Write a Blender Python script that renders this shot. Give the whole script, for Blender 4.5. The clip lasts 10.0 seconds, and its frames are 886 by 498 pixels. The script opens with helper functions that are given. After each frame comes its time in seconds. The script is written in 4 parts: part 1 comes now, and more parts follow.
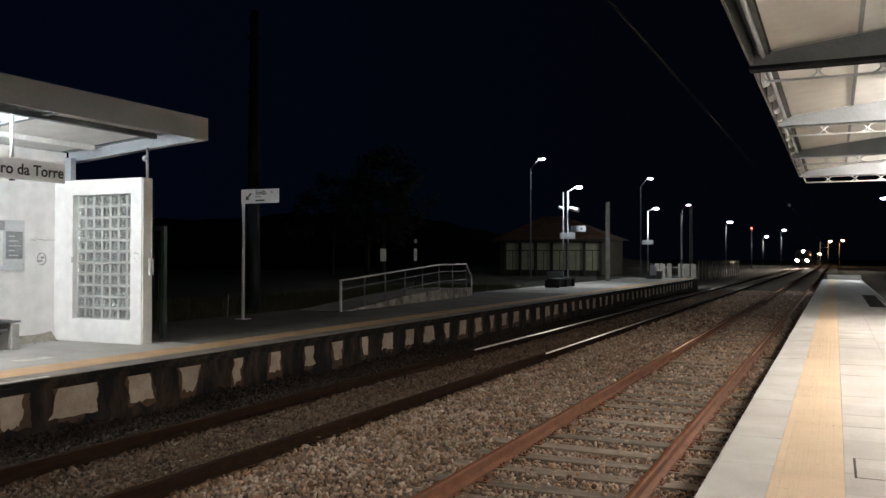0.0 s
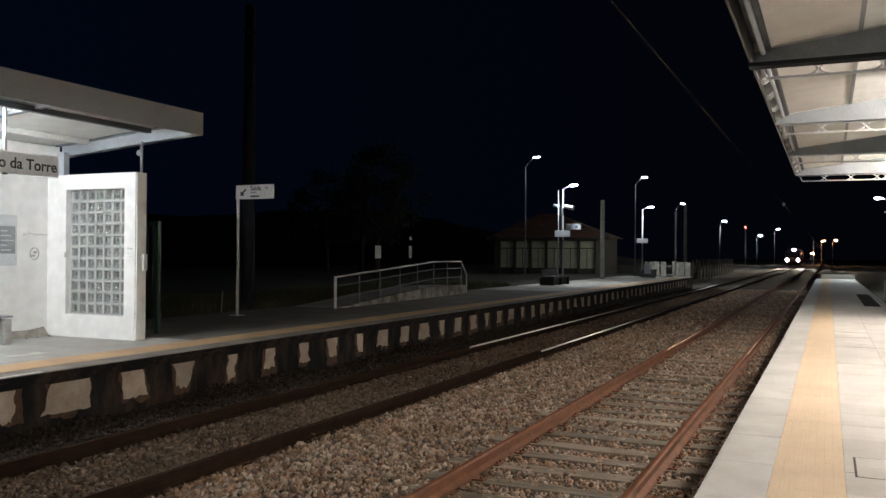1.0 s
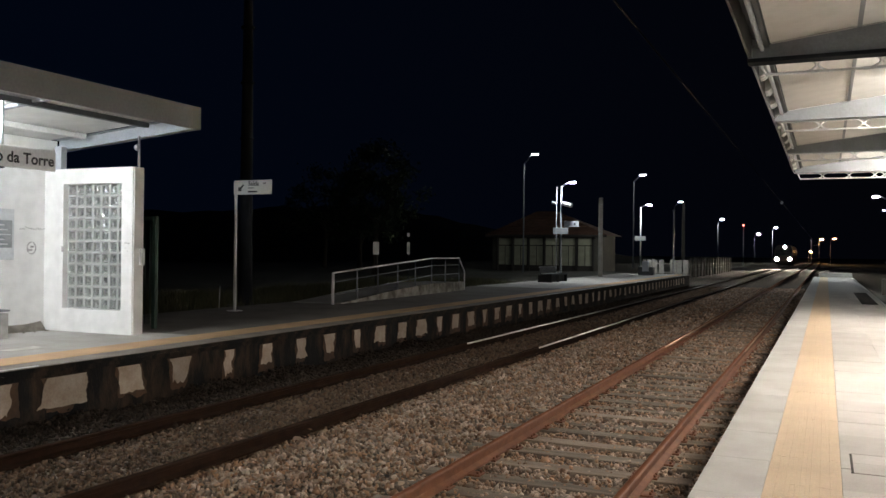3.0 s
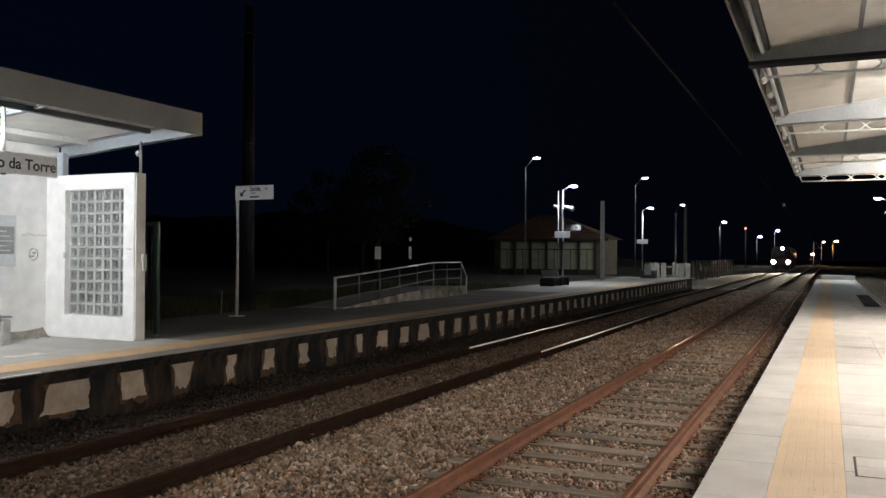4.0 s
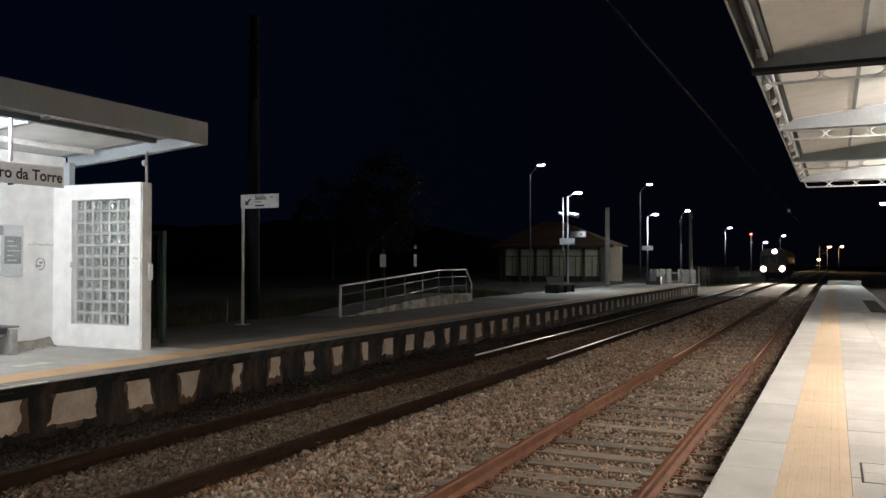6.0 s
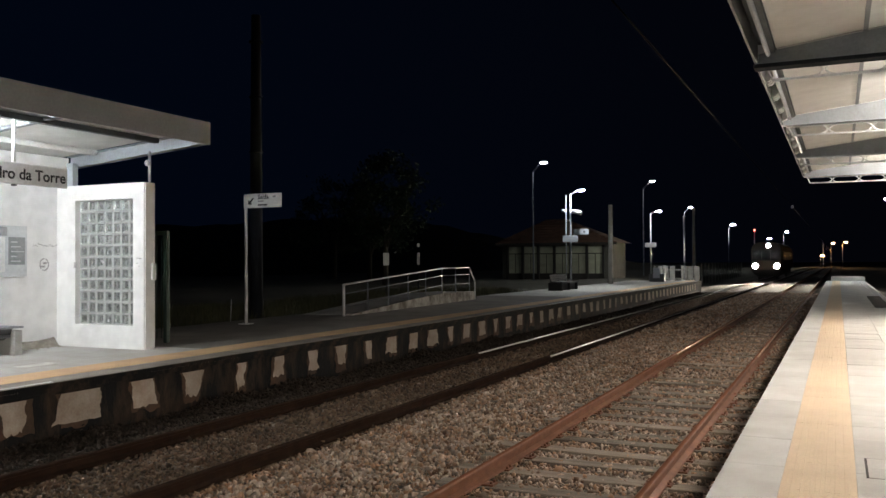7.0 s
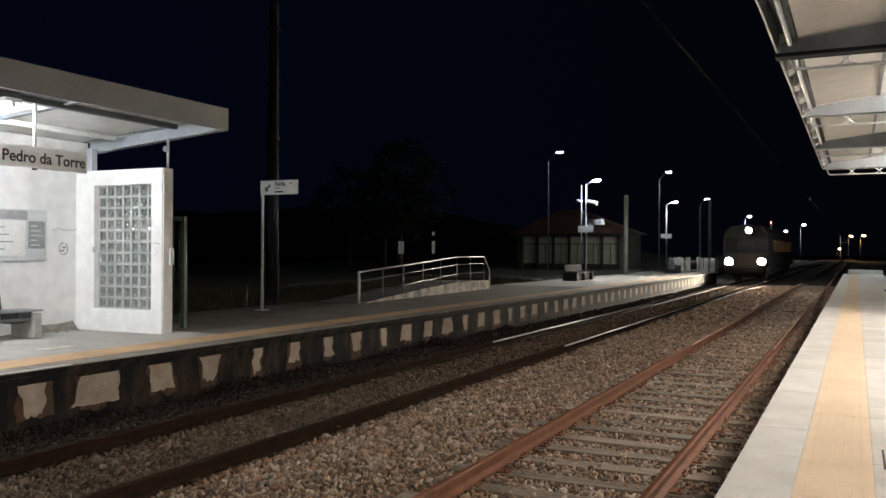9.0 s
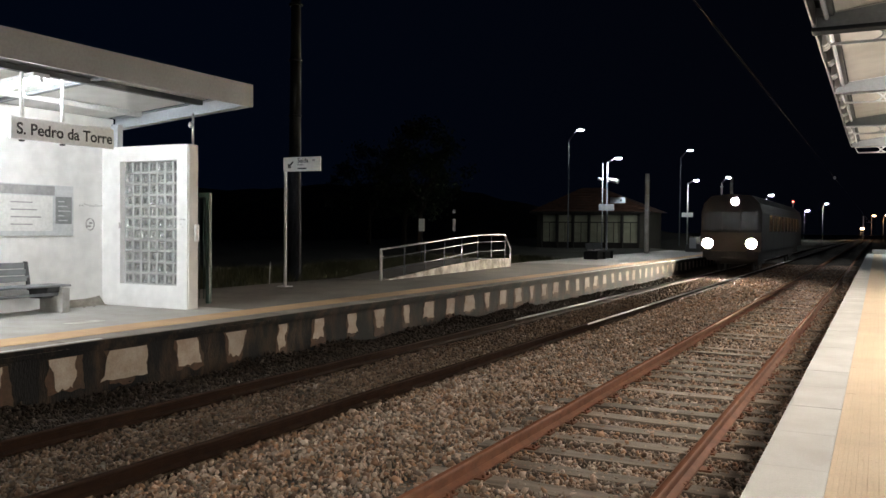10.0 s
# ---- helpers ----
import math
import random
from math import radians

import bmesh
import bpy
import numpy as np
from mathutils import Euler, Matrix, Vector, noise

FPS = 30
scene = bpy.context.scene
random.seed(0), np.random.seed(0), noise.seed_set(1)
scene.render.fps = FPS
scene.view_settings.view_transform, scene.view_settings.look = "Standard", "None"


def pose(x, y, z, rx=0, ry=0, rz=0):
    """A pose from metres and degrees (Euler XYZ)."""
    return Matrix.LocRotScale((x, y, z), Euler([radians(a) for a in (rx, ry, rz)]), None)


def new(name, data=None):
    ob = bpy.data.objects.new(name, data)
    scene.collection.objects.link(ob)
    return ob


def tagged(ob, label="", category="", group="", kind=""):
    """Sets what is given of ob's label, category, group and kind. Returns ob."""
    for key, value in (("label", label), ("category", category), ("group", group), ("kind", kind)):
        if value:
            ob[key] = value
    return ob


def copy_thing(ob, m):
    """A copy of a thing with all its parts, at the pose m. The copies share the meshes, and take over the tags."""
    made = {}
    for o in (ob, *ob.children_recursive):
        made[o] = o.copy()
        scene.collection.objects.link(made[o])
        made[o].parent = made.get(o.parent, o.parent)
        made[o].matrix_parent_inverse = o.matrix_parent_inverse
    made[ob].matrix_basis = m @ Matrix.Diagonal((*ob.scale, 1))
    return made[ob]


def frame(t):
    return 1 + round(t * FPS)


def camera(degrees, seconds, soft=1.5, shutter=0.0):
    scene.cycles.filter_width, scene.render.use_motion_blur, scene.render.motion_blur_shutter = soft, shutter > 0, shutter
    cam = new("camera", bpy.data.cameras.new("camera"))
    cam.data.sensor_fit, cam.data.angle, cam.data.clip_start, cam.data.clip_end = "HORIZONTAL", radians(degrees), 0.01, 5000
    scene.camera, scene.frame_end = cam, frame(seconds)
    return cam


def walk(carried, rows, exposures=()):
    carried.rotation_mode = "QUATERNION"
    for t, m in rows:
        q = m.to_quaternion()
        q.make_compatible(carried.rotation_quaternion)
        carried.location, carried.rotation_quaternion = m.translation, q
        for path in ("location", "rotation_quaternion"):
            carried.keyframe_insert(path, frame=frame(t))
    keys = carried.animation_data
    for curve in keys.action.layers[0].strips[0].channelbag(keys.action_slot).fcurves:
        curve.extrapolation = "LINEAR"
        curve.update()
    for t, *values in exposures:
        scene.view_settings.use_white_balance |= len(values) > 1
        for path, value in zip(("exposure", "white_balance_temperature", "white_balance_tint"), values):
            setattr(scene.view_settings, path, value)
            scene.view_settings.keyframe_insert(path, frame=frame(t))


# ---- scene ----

# ---------------------------------------------------------------- camera
cam = camera(55.0, 10.0, soft=1.5)
ROWS = (
    (0.0, 0.055, -0.065, 1.479, 24.75, 0.53, 0.12),
    (0.5, 0.009, -0.028, 1.462, 24.38, 0.70, 0.19),
    (1.0, 0.001, -0.017, 1.465, 24.36, 0.37, 0.40),
    (1.5, 0.007, -0.012, 1.454, 24.30, -0.02, 0.16),
    (2.0, 0.004, -0.004, 1.451, 24.19, -0.05, 0.18),
    (2.5, 0.002, -0.004, 1.449, 24.17, 0.04, 0.71),
    (4.0, 0.004, 0.003, 1.447, 24.37, 0.46, 0.36),
    (4.5, 0.000, 0.000, 1.450, 24.15, 0.78, 0.53),
    (5.0, 0.005, -0.011, 1.449, 24.27, 0.71, 0.38),
    (5.5, 0.012, -0.018, 1.452, 24.52, 0.97, 0.31),
    (7.0, 0.015, -0.022, 1.452, 24.91, 0.83, -0.28),
    (7.5, 0.015, -0.021, 1.451, 25.03, 0.86, -0.15),
    (8.0, 0.008, -0.032, 1.448, 24.94, 0.93, 0.40),
    (8.5, 0.011, -0.027, 1.437, 25.24, 0.74, 0.61),
    (9.0, -0.004, -0.049, 1.432, 25.87, 0.11, 0.31),
    (9.5, -0.063, -0.072, 1.426, 26.01, -0.12, -0.24),
    (9.6, -0.073, -0.072, 1.424, 25.98, -0.72, -0.08),
    (9.7, -0.083, -0.072, 1.422, 26.27, -1.28, 0.08),
    (9.8, -0.092, -0.073, 1.420, 26.42, -1.40, 0.24),
    (9.9, -0.101, -0.073, 1.418, 27.10, -1.27, 0.40),
    (10.0, -0.110, -0.073, 1.417, 27.07, -1.38, 0.56),
)


def aim(x, y, z, yaw, pitch, roll):
    return pose(x, y, z, 90 + pitch, 0, yaw) @ pose(0, 0, 0, 0, 0, roll)


walk(cam, [(r[0], aim(*r[1:])) for r in ROWS])

# ---------------------------------------------------------------- night sky and light levels
TUBE_RIGHT = 1750.0      # fluorescent tubes under the near canopy
TUBE_LEFT = 490.0       # tubes of the shelter across the tracks
LED_STREET = 70.0     # street lamp heads
LED_PLATFORM = 2100.0   # platform lamp heads
HEADLIGHT = 10500.0     # lamps of the train

world = bpy.data.worlds.new("night")
scene.world = world
world.use_nodes = True
wn = world.node_tree.nodes
wl = world.node_tree.links
wbg = wn["Background"]
wtc = wn.new("ShaderNodeTexCoord")
wsep = wn.new("ShaderNodeSeparateXYZ")
wl.new(wtc.outputs["Generated"], wsep.inputs[0])
wmr = wn.new("ShaderNodeMapRange")
wmr.inputs["From Min"].default_value, wmr.inputs["From Max"].default_value = -0.75, 0.1
wl.new(wsep.outputs["X"], wmr.inputs["Value"])
wmix = wn.new("ShaderNodeMix")
wmix.data_type = "RGBA"
wmix.inputs["A"].default_value = (0.10, 0.27, 0.80, 1)      # last blue of dusk over the fields
wmix.inputs["B"].default_value = (0.16, 0.18, 0.34, 1)      # town side
wl.new(wmr.outputs[0], wmix.inputs["Factor"])
wl.new(wmix.outputs["Result"], wbg.inputs["Color"])
wbg.inputs["Strength"].default_value = 0.0062

# ---------------------------------------------------------------- materials
MATS = {}


def mat(name, c1, c2=None, rough=0.7, metal=0.0, scale=3.0, fine=60.0, bump=0.15, dist=0.01, spread=0.0,
        rough2=None, emit=None, strength=0.0, stretch=(1, 1, 1), island=0.0, contrast=(0.35, 0.65), world_space=True, gloss=0.5):
    """A surface with colour variation at two scales, fine relief and optional glow."""
    if name in MATS:
        return MATS[name]
    m = bpy.data.materials.new(name)
    m.use_nodes = True
    n, l = m.node_tree.nodes, m.node_tree.links
    b = n["Principled BSDF"]
    MATS[name] = m
    if emit:
        b.inputs["Base Color"].default_value = (*c1, 1)
        b.inputs["Emission Color"].default_value = (*emit, 1)
        b.inputs["Emission Strength"].default_value = strength
        b.inputs["Roughness"].default_value = rough
        return m
    c2 = c2 or tuple(v * 0.7 for v in c1)
    if world_space:
        pos = n.new("ShaderNodeNewGeometry").outputs["Position"]
    else:
        pos = n.new("ShaderNodeTexCoord").outputs["Object"]
    mp = n.new("ShaderNodeMapping")
    mp.inputs["Scale"].default_value = stretch
    l.new(pos, mp.inputs["Vector"])
    big = n.new("ShaderNodeTexNoise")
    big.inputs["Scale"].default_value, big.inputs["Detail"].default_value = scale, 6
    big.inputs["Roughness"].default_value = 0.65
    l.new(mp.outputs[0], big.inputs["Vector"])
    small = n.new("ShaderNodeTexNoise")
    small.inputs["Scale"].default_value, small.inputs["Detail"].default_value = fine, 4
    l.new(mp.outputs[0], small.inputs["Vector"])
    ramp = n.new("ShaderNodeMapRange")
    ramp.inputs["From Min"].default_value, ramp.inputs["From Max"].default_value = contrast
    l.new(big.outputs["Fac"], ramp.inputs["Value"])
    mix = n.new("ShaderNodeMix")
    mix.data_type = "RGBA"
    mix.inputs["A"].default_value, mix.inputs["B"].default_value = (*c1, 1), (*c2, 1)
    if island:
        pick = n.new("ShaderNodeMath")
        pick.operation = "MULTIPLY_ADD"
        pick.inputs[1].default_value, pick.inputs[2].default_value = 13.7, 0.21
        l.new(n.new("ShaderNodeNewGeometry").outputs["Random Per Island"], pick.inputs[0])
        wrap = n.new("ShaderNodeMath")
        wrap.operation = "FRACT"
        l.new(pick.outputs[0], wrap.inputs[0])
        both = n.new("ShaderNodeMath")
        both.operation = "MULTIPLY_ADD"
        both.inputs[1].default_value = 0.6
        both.use_clamp = True
        l.new(ramp.outputs[0], both.inputs[0])
        cube = n.new("ShaderNodeMath")
        cube.operation = "POWER"
        cube.inputs[1].default_value = 2.4
        l.new(wrap.outputs[0], cube.inputs[0])
        l.new(cube.outputs[0], both.inputs[2])
        l.new(both.outputs[0], mix.inputs["Factor"])
    else:
        l.new(ramp.outputs[0], mix.inputs["Factor"])
    hsv = n.new("ShaderNodeHueSaturation")
    l.new(mix.outputs["Result"], hsv.inputs["Color"])
    val = n.new("ShaderNodeMapRange")
    val.inputs["To Min"].default_value, val.inputs["To Max"].default_value = 0.78, 1.2
    l.new(small.outputs["Fac"], val.inputs["Value"])
    last = val.outputs[0]
    if spread or island:
        rnd = n.new("ShaderNodeNewGeometry").outputs["Random Per Island"] if island else n.new("ShaderNodeObjectInfo").outputs["Random"]
        rr = n.new("ShaderNodeMapRange")
        k = spread or island
        rr.inputs["To Min"].default_value, rr.inputs["To Max"].default_value = 1 - k, 1 + k
        l.new(rnd, rr.inputs["Value"])
        mul = n.new("ShaderNodeMath")
        mul.operation = "MULTIPLY"
        l.new(last, mul.inputs[0])
        l.new(rr.outputs[0], mul.inputs[1])
        last = mul.outputs[0]
    l.new(last, hsv.inputs["Value"])
    l.new(hsv.outputs[0], b.inputs["Base Color"])
    b.inputs["Metallic"].default_value = metal
    b.inputs["Specular IOR Level"].default_value = gloss
    rg = n.new("ShaderNodeMapRange")
    rg.inputs["To Min"].default_value = rough
    rg.inputs["To Max"].default_value = rough2 if rough2 is not None else min(1, rough + 0.15)
    l.new(big.outputs["Fac"], rg.inputs["Value"])
    l.new(rg.outputs[0], b.inputs["Roughness"])
    if bump:
        bp = n.new("ShaderNodeBump")
        bp.inputs["Strength"].default_value, bp.inputs["Distance"].default_value = bump, dist
        l.new(small.outputs["Fac"], bp.inputs["Height"])
        l.new(bp.outputs[0], b.inputs["Normal"])
    return m


def glow(name, colour, strength):
    return mat(name, (0.8, 0.8, 0.8), emit=colour, strength=strength)


WHITE_PLASTER = mat("white_plaster", (0.78, 0.78, 0.77), (0.74, 0.735, 0.715), 0.8, scale=1.1, fine=4, bump=0.0, contrast=(0.5, 0.8))
WHITE_STEEL = mat("white_painted_steel", (0.72, 0.73, 0.74), (0.58, 0.58, 0.57), 0.42, scale=2.5, fine=30, bump=0.05)
FASCIA = mat("fascia_panel", (0.40, 0.405, 0.42), (0.355, 0.355, 0.36), 0.55, scale=0.8, fine=25, bump=0.05)
SOFFIT = mat("white_soffit", (0.70, 0.70, 0.685), (0.65, 0.645, 0.62), 0.5, scale=0.6, fine=3, bump=0.0)
GREY_STEEL = mat("grey_painted_steel", (0.20, 0.215, 0.235), (0.15, 0.16, 0.17), 0.45, scale=2.0, fine=40, bump=0.06)
DARK_STEEL = mat("dark_painted_steel", (0.06, 0.062, 0.068), (0.045, 0.045, 0.048), 0.5, scale=2.0, fine=40, bump=0.06)
GALV = mat("galvanised_steel", (0.46, 0.47, 0.48), (0.36, 0.37, 0.38), 0.38, metal=0.75, scale=6, fine=50, bump=0.05)
SOFFIT_RIGHT = mat("beige_ceiling_panel", (0.58, 0.555, 0.52), (0.55, 0.525, 0.49), 0.6, scale=0.4, fine=3, bump=0.0)
COPING = mat("pale_coping_stone", (0.62, 0.62, 0.60), (0.52, 0.51, 0.49), 0.7, scale=1.6, fine=90, bump=0.2, spread=0.05)
TACTILE = mat("yellow_tactile_slab", (0.70, 0.560, 0.395), (0.64, 0.505, 0.350), 0.75, scale=1.5, fine=90, bump=0.15, spread=0.02)
PAVER = mat("pale_paving_slab", (0.60, 0.585, 0.56), (0.50, 0.48, 0.45), 0.72, scale=1.3, fine=80, bump=0.2, spread=0.06)
JOINT = mat("grey_joint", (0.36, 0.34, 0.31), (0.28, 0.26, 0.235), 0.9, scale=4, fine=80)
LEFT_FLOOR = mat("worn_concrete_paving", (0.40, 0.39, 0.365), (0.29, 0.275, 0.25), 0.85, scale=0.9, fine=55, bump=0.3)
DARK_FLOOR = mat("worn_dark_paving", (0.17, 0.155, 0.135), (0.11, 0.10, 0.088), 0.9, scale=0.8, fine=70, bump=0.4)
LEFT_COPING = mat("weathered_coping", (0.23, 0.205, 0.175), (0.12, 0.105, 0.09), 0.8, scale=1.2, fine=60, bump=0.3, spread=0.1)
EDGE_PAINT = mat("white_edge_paint", (0.66, 0.65, 0.62), (0.38, 0.36, 0.32), 0.7, scale=1.8, fine=60, bump=0.1)
YELLOW_PAINT = mat("worn_yellow_paint", (0.54, 0.35, 0.17), (0.41, 0.26, 0.14), 0.75, scale=1.4, fine=60, bump=0.15)
# Near-black mottled concrete: soot-stained face, coping front, ledge and paving patch.
DARK_CONC = mat("dark_concrete", (0.012, 0.012, 0.013), (0.060, 0.040, 0.027), 0.95, gloss=0.15, scale=2.0, fine=30, bump=0.5, dist=0.02, contrast=(0.47, 0.72), stretch=(1, 1.6, 0.55))
PALE_CONC = mat("pale_concrete_face", (0.45, 0.385, 0.325), (0.31, 0.235, 0.18), 0.9, scale=3.4, fine=40, bump=0.35, spread=0.18)
RUST_STAIN = mat("rust_stained_concrete", (0.085, 0.046, 0.026), (0.045, 0.030, 0.021), 0.95, scale=3.0, fine=30, bump=0.4, contrast=(0.4, 0.65))
BALLAST = mat("ballast_bed", (0.10, 0.085, 0.070), (0.060, 0.048, 0.040), 0.95, scale=6, fine=40, bump=0.9, dist=0.03)
STONE = mat("ballast_stone", (0.345, 0.285, 0.235), (0.25, 0.145, 0.088), 0.85, scale=2.2, fine=60, bump=0.3, island=0.62)
STONE_DIRTY = mat("dusty_ballast_stone", (0.115, 0.082, 0.056), (0.080, 0.046, 0.027), 0.9, scale=1.1, fine=60, bump=0.3, island=0.6)
# Darkest stone, for the strip along the far platform's foot.
STONE_BLACK = mat("near_black_ballast_stone", (0.036, 0.028, 0.022), (0.026, 0.018, 0.013), 0.9, gloss=0.2, scale=1.1, fine=60, bump=0.3, island=0.45)
SOIL = mat("dark_soil", (0.045, 0.038, 0.030), (0.030, 0.034, 0.018), 0.95, scale=0.6, fine=12, bump=0.8, dist=0.05)
RUST = mat("rusty_rail", (0.205, 0.078, 0.036), (0.135, 0.055, 0.030), 0.62, metal=0.15, scale=5, fine=70, bump=0.3, dist=0.004)
RUST_TOP = mat("rusty_rail_head", (0.25, 0.098, 0.047), (0.185, 0.072, 0.036), 0.46, metal=0.3, scale=4, fine=60, bump=0.08, dist=0.002)
MAIN_RAIL = mat("brown_rail", (0.027, 0.013, 0.007), (0.018, 0.009, 0.006), 0.9, gloss=0.12, scale=5, fine=70, bump=0.3, dist=0.004)
MAIN_TOP = mat("dull_rail_head", (0.030, 0.015, 0.009), (0.020, 0.011, 0.007), 0.85, gloss=0.15, scale=3, fine=40, bump=0.1, dist=0.002)
MAIN_EDGE = mat("polished_rail_corner", (0.78, 0.75, 0.71), (0.66, 0.63, 0.59), 0.27, rough2=0.34, metal=1.0, scale=3, fine=40, bump=0.0)
RUST_EDGE = mat("worn_rail_corner", (0.52, 0.40, 0.30), (0.40, 0.27, 0.18), 0.28, rough2=0.36, metal=0.85, scale=4, fine=60, bump=0.05, dist=0.002)
SLEEPER = mat("weathered_sleeper", (0.235, 0.190, 0.150), (0.13, 0.10, 0.078), 0.9, scale=3, fine=26, bump=0.6, dist=0.01, stretch=(0.25, 4, 4), spread=0.25)
CONCRETE_POLE = mat("concrete_pole", (0.36, 0.34, 0.31), (0.27, 0.25, 0.22), 0.9, scale=1.5, fine=40, bump=0.25)
DARK_POLE = mat("dark_grey_pole", (0.024, 0.027, 0.034), (0.016, 0.018, 0.023), 0.85, gloss=0.2, scale=1.5, fine=40, bump=0.2)
SIGN_GREY = mat("pale_grey_sign", (0.33, 0.34, 0.37), (0.29, 0.30, 0.33), 0.45, scale=1.0, fine=20, bump=0.02)
PALE_STEEL = mat("pale_blue_grey_steel", (0.42, 0.46, 0.50), (0.36, 0.39, 0.42), 0.5, scale=2.0, fine=30, bump=0.04)
SIGN_WHITE = mat("white_sign_plate", (0.74, 0.74, 0.73), (0.66, 0.66, 0.65), 0.5, scale=1.2, fine=20, bump=0.02)
INK = mat("dark_ink", (0.03, 0.03, 0.04), (0.045, 0.045, 0.05), 0.6, fine=20, bump=0)
FADED = mat("faded_ink", (0.28, 0.28, 0.29), (0.40, 0.40, 0.40), 0.7, fine=20, bump=0)
GRAFFITI = mat("faint_scrawl", (0.24, 0.235, 0.23), (0.52, 0.51, 0.50), 0.8, scale=12, fine=40, bump=0)
NOTICE = mat("notice_paper", (0.60, 0.62, 0.63), (0.50, 0.52, 0.54), 0.35, scale=1.6, fine=20, bump=0.02)
NOTICE_DARK = mat("dark_poster", (0.20, 0.22, 0.23), (0.30, 0.31, 0.31), 0.4, scale=9, fine=40, bump=0.02)
BENCH_METAL = mat("grey_bench_metal", (0.25, 0.265, 0.28), (0.19, 0.20, 0.21), 0.4, metal=0.4, scale=3, fine=50, bump=0.06)
BENCH_CONC = mat("bench_concrete", (0.42, 0.41, 0.39), (0.31, 0.30, 0.28), 0.85, scale=4, fine=60, bump=0.3)
GREEN = mat("dark_green_paint", (0.010, 0.036, 0.026), (0.008, 0.026, 0.019), 0.5, scale=2, fine=40, bump=0.05)
PLASTER_BARE = mat("bare_plaster_patch", (0.30, 0.275, 0.24), (0.20, 0.18, 0.15), 0.95, scale=7, fine=50, bump=0.4)
HOUSE_WALL = mat("house_render", (0.11, 0.10, 0.08), (0.08, 0.075, 0.06), 0.85, scale=0.8, fine=20, bump=0.1)
HOUSE_DARK = mat("dark_timber", (0.040, 0.034, 0.028), (0.028, 0.024, 0.02), 0.7, scale=2, fine=20, bump=0.2)
ROOF_TILE = mat("clay_roof_tile", (0.135, 0.066, 0.040), (0.085, 0.045, 0.030), 0.85, scale=2, fine=20, bump=0.3, spread=0.15)
SHUTTER = mat("pale_green_shutter", (0.44, 0.44, 0.31), (0.36, 0.35, 0.25), 0.6, scale=1.5, fine=30, bump=0.1, spread=0.12)
BARK = mat("bark", (0.06, 0.045, 0.032), (0.04, 0.03, 0.022), 0.95, scale=4, fine=20, bump=0.6, stretch=(2, 2, 0.4))
LEAF = mat("dark_foliage", (0.020, 0.030, 0.011), (0.028, 0.040, 0.015), 0.9, scale=1, fine=8, bump=0, island=0.4)
GRASS = mat("dry_grass", (0.075, 0.070, 0.035), (0.050, 0.055, 0.022), 0.8, scale=1, fine=8, bump=0, island=0.4)
FENCE_CONC = mat("whitewashed_fence", (0.27, 0.255, 0.23), (0.18, 0.17, 0.15), 0.9, gloss=0.2, scale=2, fine=30, bump=0.2, spread=0.15)
DARK_PLASTIC = mat("dark_plastic", (0.035, 0.036, 0.038), (0.028, 0.028, 0.03), 0.4, scale=4, fine=40, bump=0.04)
TRAIN_PAINT = mat("train_body_paint", (0.030, 0.029, 0.029), (0.024, 0.023, 0.023), 0.55, gloss=0.25, scale=0.8, fine=20, bump=0.03, world_space=False)
TRAIN_NOSE = mat("train_nose_paint", (0.10, 0.075, 0.05), (0.08, 0.06, 0.04), 0.45, scale=1, fine=20, bump=0.03, world_space=False)
TRAIN_DARK = mat("train_underframe", (0.045, 0.040, 0.036), (0.03, 0.028, 0.026), 0.7, scale=2, fine=30, bump=0.2, world_space=False)
WIRE = mat("contact_wire", (0.07, 0.055, 0.045), (0.05, 0.04, 0.033), 0.45, metal=0.6, scale=3, fine=20, bump=0)
LIT_TUBE = glow("lit_tube_right", (1.0, 0.905, 0.79), TUBE_RIGHT)
LIT_TUBE_LEFT = glow("lit_tube_left", (0.93, 0.97, 0.99), TUBE_LEFT)
LIT_STREET = glow("lit_street_led", (0.92, 0.98, 1.0), LED_STREET)
LIT_FAR = glow("lit_far_led", (0.92, 0.98, 1.0), 700.0)
LIT_PLATFORM = glow("lit_platform_led", (0.92, 0.98, 1.0), LED_PLATFORM)
LIT_SODIUM = glow("lit_sodium_lamp", (1.0, 0.55, 0.22), 300.0)
LIT_RED = glow("lit_red_signal", (1.0, 0.08, 0.06), 30.0)
LIT_HEAD = glow("lit_headlight", (1.0, 0.86, 0.68), HEADLIGHT)


def glass_material():
    m = bpy.data.materials.new("wavy_glass")
    m.use_nodes = True
    n, l = m.node_tree.nodes, m.node_tree.links
    b = n["Principled BSDF"]
    b.inputs["Base Color"].default_value = (0.76, 0.80, 0.78, 1)
    b.inputs["Roughness"].default_value = 0.08
    b.inputs["IOR"].default_value = 2.1
    b.inputs["Transmission Weight"].default_value = 0.8
    tc = n.new("ShaderNodeNewGeometry")
    w = n.new("ShaderNodeTexNoise")
    w.inputs["Scale"].default_value = 24
    l.new(tc.outputs["Position"], w.inputs["Vector"])
    bp = n.new("ShaderNodeBump")
    bp.inputs["Strength"].default_value, bp.inputs["Distance"].default_value = 0.6, 0.012
    l.new(w.outputs["Fac"], bp.inputs["Height"])
    l.new(bp.outputs[0], b.inputs["Normal"])
    return m


GLASS = glass_material()
WINDSCREEN = mat("dark_windscreen", (0.012, 0.013, 0.015), (0.016, 0.016, 0.018), 0.15, gloss=0.3, fine=5, bump=0, world_space=False)

# ---------------------------------------------------------------- building helpers


